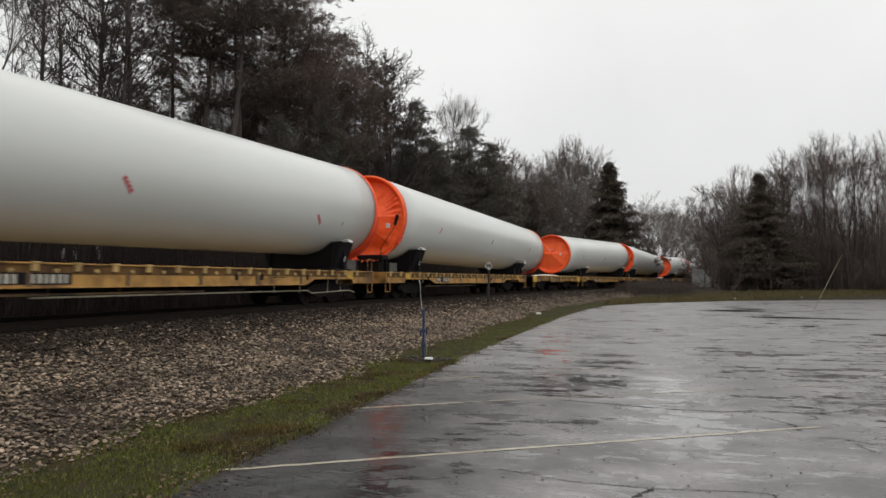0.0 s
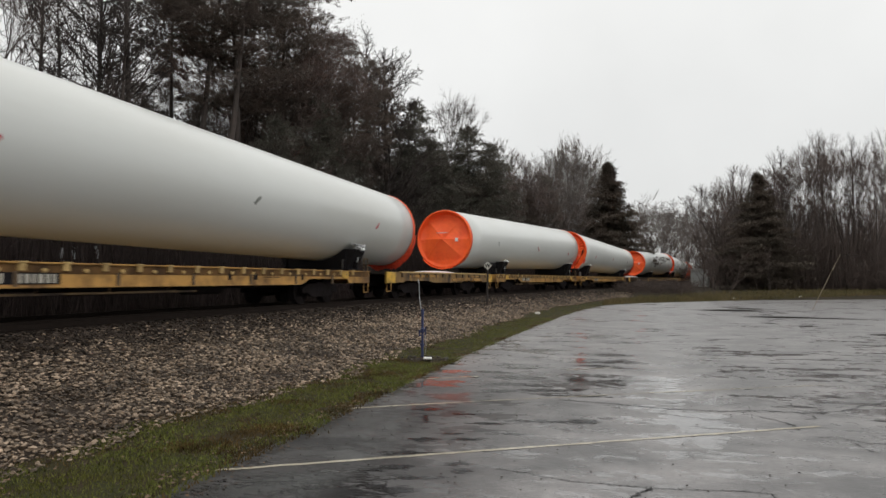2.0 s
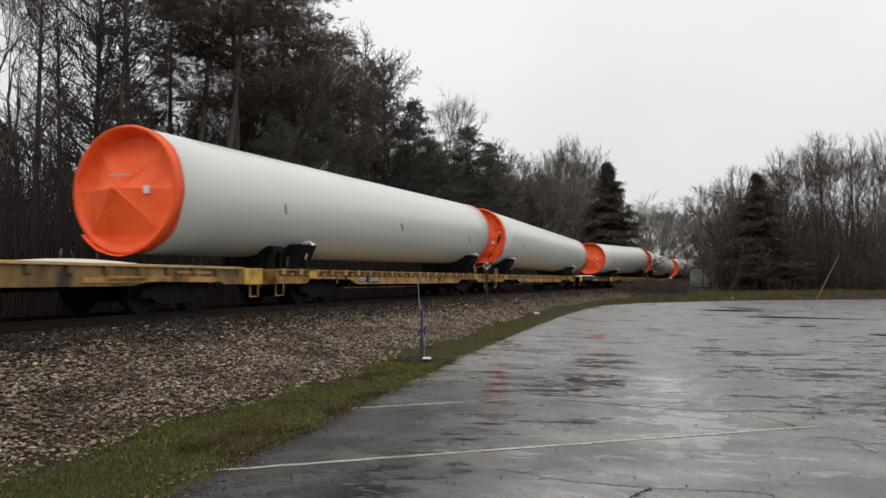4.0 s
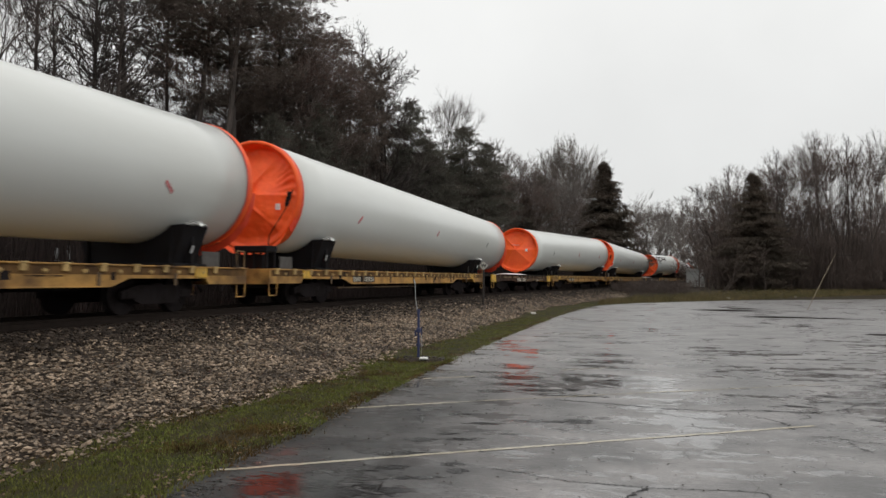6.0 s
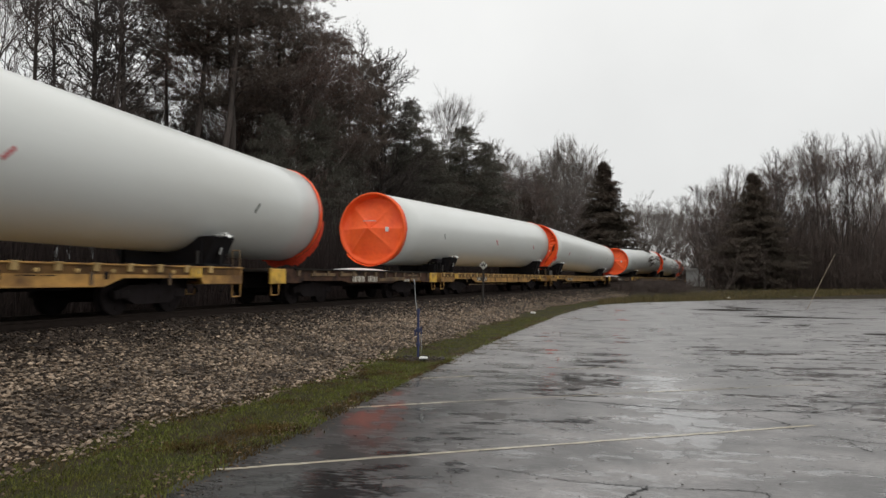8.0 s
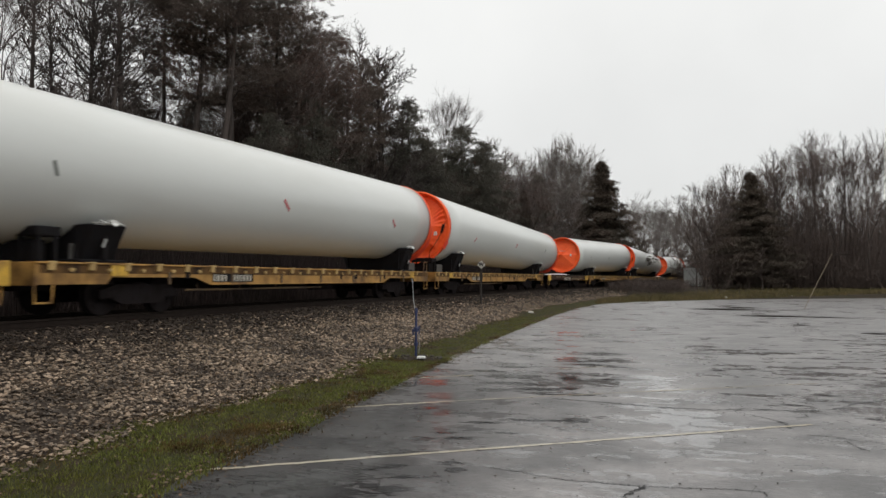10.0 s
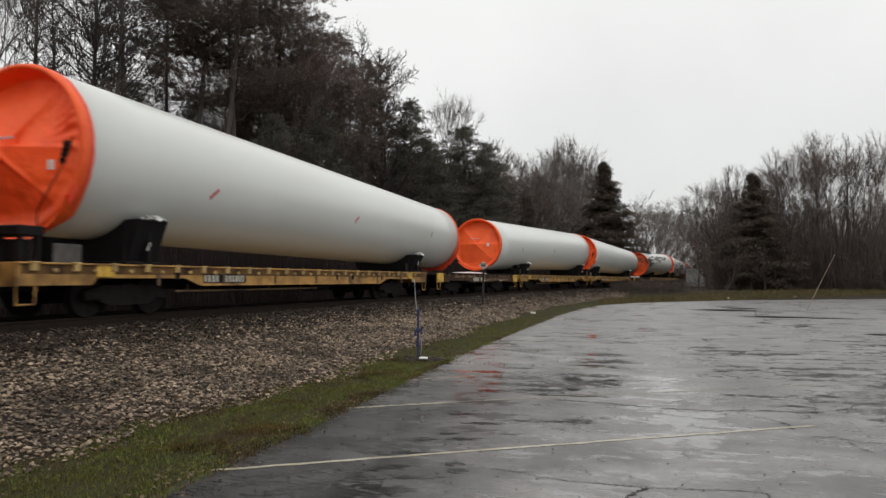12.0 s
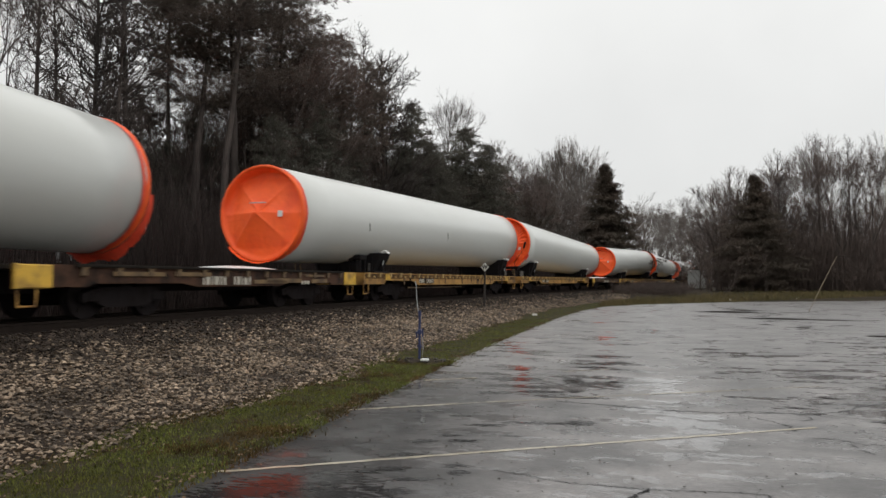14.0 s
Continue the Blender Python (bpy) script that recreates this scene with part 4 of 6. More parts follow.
        b.box(-.56 * R0 - .06, -.56 * R0 + .06, -.2, -.15, -1.08, -.98, .02)
        part("rope", b.done("rope", GRIME), near, "dark slack rope")
        # a torn flap of the hem standing off low at the side
        v = []
        for k in range(5):
            for m in range(4):
                g = -.42 - .055 * k
                rr = R0 * (1.0 + .035 * m + .015 * noise.noise((k, m, seed)))
                v.append((rr * math.cos(g), -.02 + .05 * noise.noise((k * .9, m, 3)) - .03 * m, rr * math.sin(g) - .02 * m))
        part("flap", mesh("flap", v, [(k * 4 + m, k * 4 + m + 1, k * 4 + m + 5, k * 4 + m + 4) for k in range(4) for m in range(3)], TARPRED), near, "torn standing tarpaulin flap")
        b = Build()
        for k in range(10):
            g = 1.95 + .045 * k
            b.box(-.09, .09, -.07, .07, -.05, .06, .03, pose(1.02 * R0 * math.cos(g), -.02 + .05 * rng.random(), 1.02 * R0 * math.sin(g), rng.uniform(-30, 30), rng.uniform(-30, 30), rng.uniform(0, 90)))
        part("rolled_strap", b.done("rolled_strap", RUSTY), near, "brown rolled strap on the rim")
        b = Build().box(-.38, .12, -.175, -.155, .16, .21, .006)
        part("print_bar", b.done("print_bar", MARKPALE), near, "faded pale print")
    else:
        b = Build().box(-.32, .26, -.155, -.135, .29, .33, .006)
        part("print_bar", b.done("print_bar", MARKPALE), near, "faded pale print")
    return t


def tape(tube, base, length, r0, r1, z0, z1, y, ang, ln, tilt, grey):
    """A slanting strip of striped red tape, or a plain grey one, stuck on a tube."""
    k = y / length
    R, z = r0 + (r1 - r0) * k, z0 + (z1 - z0) * k
    at = pose(R * math.cos(ang) + .003, base + y, z + R * math.sin(ang)) @ pose(0, 0, 0, 0, -math.degrees(ang), 0) @ pose(0, 0, 0, -math.degrees(tilt), 0, 0)
    w = ln * .13
    b = Build().box(-.004, .004, -w, w, -ln / 2, ln / 2, 0)
    strip_ = part("tape_mark", b.done("tape_mark", MARKGREY if grey else MARKPALE), tube, "dull grey tape strip" if grey else "striped red warning tape", at)
    for c in range(0 if grey else 4):
        b = Build()
        u = ((c + .5) / 4 - .5) * ln
        b.plate([(-w, u - ln * .09), (0, u - ln * .02), (w, u - ln * .09), (w, u + ln * .03), (0, u + ln * .10), (-w, u + ln * .03)], 0, .004, .008)
        part("stripe", b.done("stripe", MARKRED), strip_)


def saddle(R, zc):
    """Black steel cradle bolted to the deck, with arms up to the tube and bright clamps. Heights above the rail."""
    t = thing("transport_saddle", "black steel cradle with bright clamp heads under a tower section", "cradle", group="cradles under the tower sections")
    n, top = 22, zc - R * .74
    arc = [(R * 1.012 * math.sin(a), zc - R * 1.012 * math.cos(a)) for a in [(-42 + 84 * k / n) * math.pi / 180 for k in range(n + 1)]]
    b = Build().plate([(-1.12, DK), (1.12, DK), (1.44, top - .04), (1.44, top)] + arc[::-1] + [(-1.44, top), (-1.44, top - .04)], 1, -.42, .42)
    b.box(-1.3, 1.3, -.62, .62, DK, DK + .07, .015)
    part("cradle", b.done("cradle", BLACK), t)
    for s in (-1, 1):
        b = Build().plate([(-.52, DK + .06), (.52, DK + .06), (.44, top - .05), (-.44, top - .05)], 0, s * 1.08, s * 1.12)
        b.box(s * 1.16, s * 1.36, -.06, .06, DK + .06, top - .1, .01)
        part("gusset", b.done("gusset", BLACK), t)
        b = Build().box(s * 1.32, s * 1.50, -.36, .34, top, top + .02, .008)
        b.rod((s * 1.42, .2, top), (s * 1.42, .2, top + .1), .03)
        rng = random.Random(8)
        for k in range(11):      # crumpled strap ends folded over the arm
            y, x = -.34 + .062 * k, s * rng.uniform(1.38, 1.52)
            b.box(-.07, .07, -.035, .045, 0, .018 + .02 * rng.random(), .006, pose(x, y, top + rng.uniform(-.02, .06), rng.uniform(-40, 40), s * rng.uniform(5, 45), rng.uniform(-25, 25)))
        part("clamp", b.done("clamp", STEEL), t, "bright wet clamp plate")
    b = Build().rod((1.37, -.1, DK + .30), (1.40, -.06, DK + .46), .022, n=6)
    part("lashing_rod", b.done("lashing_rod", STEEL), t)
    return t


# tower sections: both rise towards the wide ends that meet over a coupling
R_BIG, R_SMALL, Z_BIG, Z_SMALL = 1.59, 1.45, 4.005 - RAIL_Z, 3.607 - RAIL_Z
CAR_A, IDLER_S, CAR_B = 35.2, 53.6, 70.7      # centres along the track at the start
A_ENDS, B_ENDS = (-8.9, 14.62), (-14.15, 9.97)  # the tower sections' ends from their cars' centres
A_SADDLES, B_SADDLES = (-6.84, 9.2), (-8.42, 7.86)
SHIFT_A = {0: .41, 1: .72, 2: .50}             # slack of the couplings, car by car
SHIFT_B = {-1: .28, 0: .54, 1: .58, 2: .38}
SHIFT_I = {0: .11, 1: .34, 2: 0.0}
MOVERS, ROLLERS = [], []


def ride(ob, s, half, local=None):
    MOVERS.append((ob, s, half, local))


def train():
    flat = flatcar()
    idl_yellow = idler("short yellow spacer flatcar blotched with rust", RUSTYELLOW, YELLOW, PALEYELLOW, False)
    idl = idler("short dirt-caked brown spacer flatcar with yellow ends", IDLERSIDE, YELLOWDIRT, RIMGREY, True)
    base_a, base_b = A_ENDS[0], B_ENDS[0]
    tow_a = tower("white tapered steel tower section with orange tarpaulins over its ends", base_a, R_BIG, Z_BIG, A_ENDS[1], R_SMALL, Z_SMALL, 1.3, True)
    tow_b = tower("white steel tower section widening away from its tarpaulined narrow end", base_b, R_SMALL, Z_SMALL, B_ENDS[1], R_BIG, Z_BIG, 4.1, False)

    def size(base, length, r0, r1, z0, z1, y):
        k = (y - base) / length
        return r0 + (r1 - r0) * k, z0 + (z1 - z0) * k
    LA, LB = A_ENDS[1] - A_ENDS[0], B_ENDS[1] - B_ENDS[0]
    sad_a = [(y, saddle(*size(base_a, LA, R_BIG, R_SMALL, Z_BIG, Z_SMALL, y))) for y in A_SADDLES]
    sad_b = [(y, saddle(*size(base_b, LB, R_SMALL, R_BIG, Z_SMALL, Z_BIG, y))) for y in B_SADDLES]
    sheet = thing("white_sheet", "low white plastic sheet lying on a flatcar deck", "sheet", group="sheets on the spacer cars")
    v, f = [], []
    for j in range(9):
        for i in range(13):
            a, c = i / 6 - 1, j / 4 - 1
            v.append((a * .9, c * 1.25, DK + .02 + .11 * max(0, 1 - a * a) ** .5 * max(0, 1 - c * c) ** .6 + .01 * noise.noise((i, j, 2))))
    f = [(j * 13 + i, j * 13 + i + 1, (j + 1) * 13 + i + 1, (j + 1) * 13 + i) for j in range(8) for i in range(12)]
    part("sheet", mesh("sheet", v, f, TARPWHITE, True), sheet)

    def again(ob, used):
        return copy_thing(ob, Matrix()) if used else ob

    def wheels_of(car):
        return [w for tr in car.children if tr.name.startswith("truck") for w in tr.children]
    first, tubes = True, {}
    for n in range(-1, 6):
        da, db, di = SHIFT_A.get(n, .5), SHIFT_B.get(n, .45), SHIFT_I.get(n, .1)
        if n >= 0:
            c = again(flat, not first)
            ride(c, CAR_A + n * PERIOD + da, 7.0)
            if n < 4:
                ROLLERS.extend(wheels_of(c))
            tubes[0, n] = again(tow_a, n > 0)
            ride(tubes[0, n], CAR_A + n * PERIOD + da, 7.0)
            for y, s in sad_a:
                ride(again(s, n > 0), CAR_A + n * PERIOD + da, 7.0, pose(0, y, 0))
            i = idl_yellow if n == 0 else again(idl, n > 1)
            ride(i, IDLER_S + n * PERIOD + di, 3.7)
            if n < 3:
                ROLLERS.extend(wheels_of(i))
            ride(again(sheet, n > 0), IDLER_S + n * PERIOD + di, 3.7, pose(-.1, 1.8, 0))
        c = again(flat, not first)
        ride(c, CAR_B + n * PERIOD + db, 7.0, pose(0, 0, 0))
        if n < 3:
            ROLLERS.extend(wheels_of(c))
        tubes[1, n] = again(tow_b, not first)
        ride(tubes[1, n], CAR_B + n * PERIOD + db, 7.0)
        for y, s in sad_b:
            ride(again(s, not first), CAR_B + n * PERIOD + db, 7.0, pose(0, y, 0))
        first = False
    # a long pale brake rod with hangers, slung under the first car alone
    h = FLAT_L / 2
    b = Build().rod((1.30, -4.2, DK - .60), (1.30, h - 4.6, DK - .60), .018, n=6).rod((1.30, h - 4.6, DK - .60), (1.30, h - 4.35, DK - .68), .018, n=6)
    b.rod((1.30, h - 4.35, DK - .68), (1.30, h - 1.7, DK - .63), .018, n=6).rod((1.30, h - 1.7, DK - .63), (1.30, h - 1.35, DK - .70), .018, n=6)
    for y in (h - 6.5, h - 5.1, h - 3.35, h - 2.45):
        b.rod((1.32, y, DK - .28), (1.30, y, DK - .66), .014, n=6)
    part("brake_rod", b.done("brake_rod", PALEROD), flat, "long pale brake rod with hangers")
    # crumpled plastic wrapped over one clamp
    R, zc = size(base_a, LA, R_BIG, R_SMALL, Z_BIG, Z_SMALL, A_SADDLES[1])
    top, v = zc - R * .74, []
    for j in range(15):
        for i in range(13):
            a, u = j / 14, i / 12
            x = 1.20 + .30 * min(1, a * 1.7) + .05 * noise.noise((i * .8, j * .8, 1))
            z = top + .16 - .05 * a - .34 * max(0, a - .55) * (1 + .7 * noise.noise((i * .5, 3, 1))) + .06 * noise.noise((i * .7, j * .6, 4))
            v.append((x, -.34 + .62 * u + .04 * noise.noise((j * .6, i, 8)), z))
    f = [(j * 13 + i, j * 13 + i + 1, (j + 1) * 13 + i + 1, (j + 1) * 13 + i) for j in range(14) for i in range(12)]
    part("wrap", mesh("wrap", v, f, PLASTIC), sad_a[1][1], "torn crumpled pale plastic wrap")
    # striped tape on each tube: which tube, place along it, height round it, length, slant
    tapes_wide = ((0, 0, 3.98, -0.15, 0.34, 0.8, False), (0, 0, 11.6, -0.15, 0.32, 0.9, True), (0, 0, 19.57, -0.13, 0.34, 0.9, False),
                (0, 1, 4.08, -0.23, 0.36, 0.85, False), (0, 1, 11.8, -0.15, 0.32, 0.8, False), (0, 1, 19.6, -0.17, 0.32, 0.7, True),
                (0, 2, 3.99, -0.25, 0.36, 0.9, False), (0, 2, 11.8, -0.16, 0.34, 0.9, False), (0, 2, 19.5, -0.1, 0.26, 0.6, True))
    tapes_narrow = ((1, -1, 12.0, -0.26, 0.42, -0.8, False), (1, -1, 20.0, -0.37, 0.4, -0.9, False), (1, -1, 21.6, -0.4, 0.12, -0.1, True),
                (1, 0, 4.4, -0.11, 0.28, -0.35, True), (1, 0, 12.5, -0.16, 0.42, -0.9, False), (1, 0, 20.9, -0.27, 0.36, -0.92, False),
                (1, 1, 4.4, -0.12, 0.28, -0.35, True), (1, 1, 12.2, -0.14, 0.42, -0.9, False), (1, 1, 20.0, -0.19, 0.42, -0.92, False),
                (1, 2, 4.4, -0.15, 0.28, -0.35, True), (1, 2, 12.2, -0.14, 0.3, -0.6, True))
    for kind, n, y, ang, ln, tilt, grey in tapes_wide + tapes_narrow:
        tape(tubes[kind, n], (base_a, base_b)[kind], (LA, LB)[kind], (R_BIG, R_SMALL)[kind], (R_SMALL, R_BIG)[kind], (Z_BIG, Z_SMALL)[kind], (Z_SMALL, Z_BIG)[kind], y, ang, ln, tilt, grey)


train()

# ---- lineside things ----


def whistle_post():
    t = thing("whistle_post", "weathered pale diamond whistle sign on a dark post in the stones", "railway sign", pose(-6.5, 32.9, .50))
    part("post", Build().rod((0, 0, -.1), (.03, 0, 1.75), .05, .045, 10).done("post", DARKWOOD), t)
    b = Build().plate([(-.20, 0), (0, -.20), (.20, 0), (0, .20)], 1, -.012, .012)
    bd = part("sign_board", b.done("sign_board", SIGNOLD), t, "weathered pale diamond board", pose(.035, -.065, 1.72))
    cu = bpy.data.curves.new("letter", "FONT")
    cu.body, cu.size, cu.extrude, cu.offset, cu.align_x, cu.align_y = "W", .235, .003, .012, "CENTER", "CENTER"
    tmp = bpy.data.objects.new("letter", cu)
    scene.collection.objects.link(tmp)
    me = bpy.data.meshes.new_from_object(tmp.evaluated_get(bpy.context.evaluated_depsgraph_get()))
    bpy.data.objects.remove(tmp)
    me.materials.clear(); me.materials.append(SIGNBLACK)
    part("letter", me, bd, "black letter W", pose(0, -.016, -.005, 90, 0, 0))


def standpipe():
    t = thing("standpipe", "blue iron standpipe with a thin galvanised riser beside the grass", "standpipe", pose(-3.98, 13.72, .02))
    part("body", Build().rod((0, 0, -.05), (0, 0, .95), .024, n=12).rod((0, 0, .9), (0, 0, 1.0), .031, n=12).rod((0, 0, .28), (0, 0, .34), .04, n=12).done("body", BLUE), t, "blue painted pipe")
    part("valve", Build().rod((-.06, 0, .58), (.06, 0, .60), .016, n=10).rod((-.06, 0, .48), (-.06, 0, .60), .017, n=10).rod((.06, 0, .50), (.06, 0, .66), .013, n=10).box(-.035, .04, -.04, .04, .54, .64, .015).done("valve", BLUE), t, "blue valve with outlets")
    part("chain", Build().rod((.055, 0, .50), (.075, -.01, .28), .005, n=6).rod((.075, -.01, .28), (.05, 0, .12), .005, n=6).done("chain", GALV), t, "thin pale hanging chain")
    part("riser", Build().rod((-.02, 0, .92), (-.06, 0, 1.22), .008, n=8).rod((-.06, 0, 1.22), (-.075, 0, 1.52), .007, n=8).rod((-.075, 0, 1.50), (-.095, 0, 1.57), .012, n=8).done("riser", GALV), t, "thin galvanised riser")
    b = Build().box(.02, .17, -.08, .03, .02, .07, .015)
    thing("white_block", "small white plastic block on the mud", "block", pose(-3.90, 13.5, .06), data=b.done("white_block", SIGNWHITE))
    rng = random.Random(21)
    b = Build()
    for k in range(70):      # clods and stones thrown up round the pipe
        a, r, q = rng.uniform(0, 6.283), .10 + .32 * rng.random() ** .7, rng.uniform(.010, .030)
        b.box(-q, q, -q * .7, q * .7, -q * .4, q * .6, q * .3, pose(-3.97 + r * 1.3 * math.cos(a), 13.70 + r * .8 * math.sin(a), .065 + .06 * (1 - r / .5), rng.uniform(-30, 30), rng.uniform(-30, 30), rng.uniform(0, 180)))
    thing("soil_clods", "dark wet clods of earth round a pipe's foot", "mud", data=b.done("soil_clods", GRIT), kind="stuff")
    # ring of churned dark soil
    v, f = [(-3.95, 13.7, .10)], []
    for i in range(20):
        a = i * math.pi / 10
        r = .45 * (1 + .4 * noise.noise((math.cos(a) * 2, math.sin(a) * 2, 1)))
        v.append((-3.95 + r * 1.4 * math.cos(a), 13.7 + r * math.sin(a), .025))
    f = [(0, 1 + i, 1 + (i + 1) % 20) for i in range(20)]
    thing("soil_patch", "churned dark mud round a pipe", "mud", data=mesh("soil_patch", v, f, EARTH, True), kind="structure")


def leaning_pole():
    t = thing("leaning_pole", "thin pale leaning pole with a short arm at the lot's edge", "pole", pose(9.15, 43.2, 0))
    part("shaft", Build().rod((-.05, 0, -.1), (.95, 1.08, 1.5), .016, .015, 8).rod((.95, 1.08, 1.5), (1.95, 2.2, 3.05), .015, .011, 8).done("shaft", BAMBOO), t)
    part("arm", Build().rod((1.95, 2.2, 3.0), (2.45, 2.3, 3.02), .02, n=6).rod((2.45, 2.3, 3.0), (2.9, 2.4, 2.98), .015, n=6).done("arm", DARKWOOD), t, "dark short arm")


def relay_hut():
    t = thing("relay_hut", "small grey metal equipment hut beside the track", "hut", pose(9.1, 112, .6, 0, 0, -12))
    part("body", Build().box(-1.15, 1.15, -1.4, 1.4, 0, 2.35, .03).done("body", HUT), t)
    part("roof", Build().plate([(-1.28, 2.35), (1.28, 2.35), (1.2, 2.47), (0, 2.6), (-1.2, 2.47)], 1, -1.55, 1.55).done("roof", HUT), t)
    d = part("door", Build().box(-.45, .45, -1.45, -1.4, .1, 2.05, .01).done("door", HUT), t)
    part("handle", Build().box(.3, .36, -1.49, -1.45, 1.05, 1.2, .005).done("handle", STEEL), d)
    part("base", Build().box(-1.25, 1.25, -1.5, 1.5, -1.1, 0, .02).done("base", BED), t, "concrete base")


def litter():
    for k, (x, y, s) in enumerate(((-4.3, 33.5, .12), (7.5, 62.5, .16), (13.2, 66.6, .22), (13.7, 66.9, .16))):
        b = Build().box(-s, s, -s * .6, s * .6, 0, s * .7, s * .25)
        thing("litter", "small crumpled pale rubbish on the grass", "litter", pose(x, y, .03 + (.05 if y > 60 else 0), 8, 5, 40 * k), "litter", b.done("litter", LITTER))


def scraps():
    """Torn pale plastic caught on bare stems beyond the track."""
    rng = random.Random(9)
    for k, (a, z) in enumerate(((-41.95, 2.42), (-41.1, 2.48), (-39.75, 2.5))):
        x, y = 27 * math.sin(radians(a)), 27 * math.cos(radians(a))
        t = thing("caught_plastic", "torn pale plastic caught on a bare stem", "litter", pose(x, y, .1), "plastic in the brush")
        part("stem", Build().rod((0, 0, -.2), (.05, 0, z + .2), .022, .012, 6).done("stem", DARKBRUSH), t)
        v, f = [], []
        for j in range(6):
            for i in range(4):
                w = .05 + .05 * rng.random()
                v.append(((i - 1.5) * w + .04 * noise.noise((j, k, 3)), -.03 + .04 * noise.noise((i, j, k)), z - .36 + j * .085))
        f = [(j * 4 + i, j * 4 + i + 1, (j + 1) * 4 + i + 1, (j + 1) * 4 + i) for j in range(5) for i in range(3)]
        part("plastic", mesh("plastic", v, f, PLASTIC), t, "crumpled pale plastic")


scraps()
whistle_post()
standpipe()
leaning_pole()
relay_hut()
litter()

# ---- trees ----


class Limbs:
    """Tapered tubes of few sides, gathered as arrays."""

    def __init__(self):
        self.v, self.f, self.t, self.k = [], [], [], 0

    def tube(self, pts, radii, n):
        rings = []
        for i, p in enumerate(pts):
            d = (pts[min(i + 1, len(pts) - 1)] - pts[max(i - 1, 0)]).normalized()
            a = d.orthogonal().normalized()
            b = d.cross(a)
            for j in range(n):
                t = 2 * math.pi * j / n
                rings.append(p + (a * math.cos(t) + b * math.sin(t)) * radii[i])
        self.v += [tuple(p) for p in rings]
        for i in range(len(pts) - 1):
            for j in range(n):
                q = self.k + i * n + j
                r = self.k + i * n + (j + 1) % n
                self.f.append((q, r, r + n, q + n))
        self.k += len(rings)

    def spike(self, p, q, r):
        """A fine twig that runs out to a point."""
        d = (q - p).normalized()
        a = d.orthogonal().normalized()
        b = d.cross(a)
        k = self.k
        self.v += [tuple(p + a * r), tuple(p - a * r * .5 + b * r * .87), tuple(p - a * r * .5 - b * r * .87), tuple(q)]
        self.t += [(k, k + 1, k + 3), (k + 1, k + 2, k + 3), (k + 2, k, k + 3)]
        self.k += 4

    def done(self, name, mat):
        f = np.array(self.f, dtype=int).reshape(-1, 4)
        t = np.array(self.t, dtype=int).reshape(-1, 3)
        return arrays(name, np.array(self.v), np.concatenate([f[:, (0, 1, 2)], f[:, (0, 2, 3)], t]), mat, True)


def bough(rng, start, way, length, segs, wob, up):
    """A wandering line of points."""
    pts, d = [start], way.normalized()
    for _ in range(segs):
        d = (d + Vector((rng.gauss(0, wob), rng.gauss(0, wob), rng.gauss(0, wob) + up))).normalized()
        pts.append(pts[-1] + d * (length / segs))
    return pts


def side_way(rng, d, angle):
    o = d.orthogonal().normalized()
    o.rotate(Matrix.Rotation(rng.uniform(0, 6.283), 3, d))
    return (d * math.cos(angle) + o * math.sin(angle)).normalized()


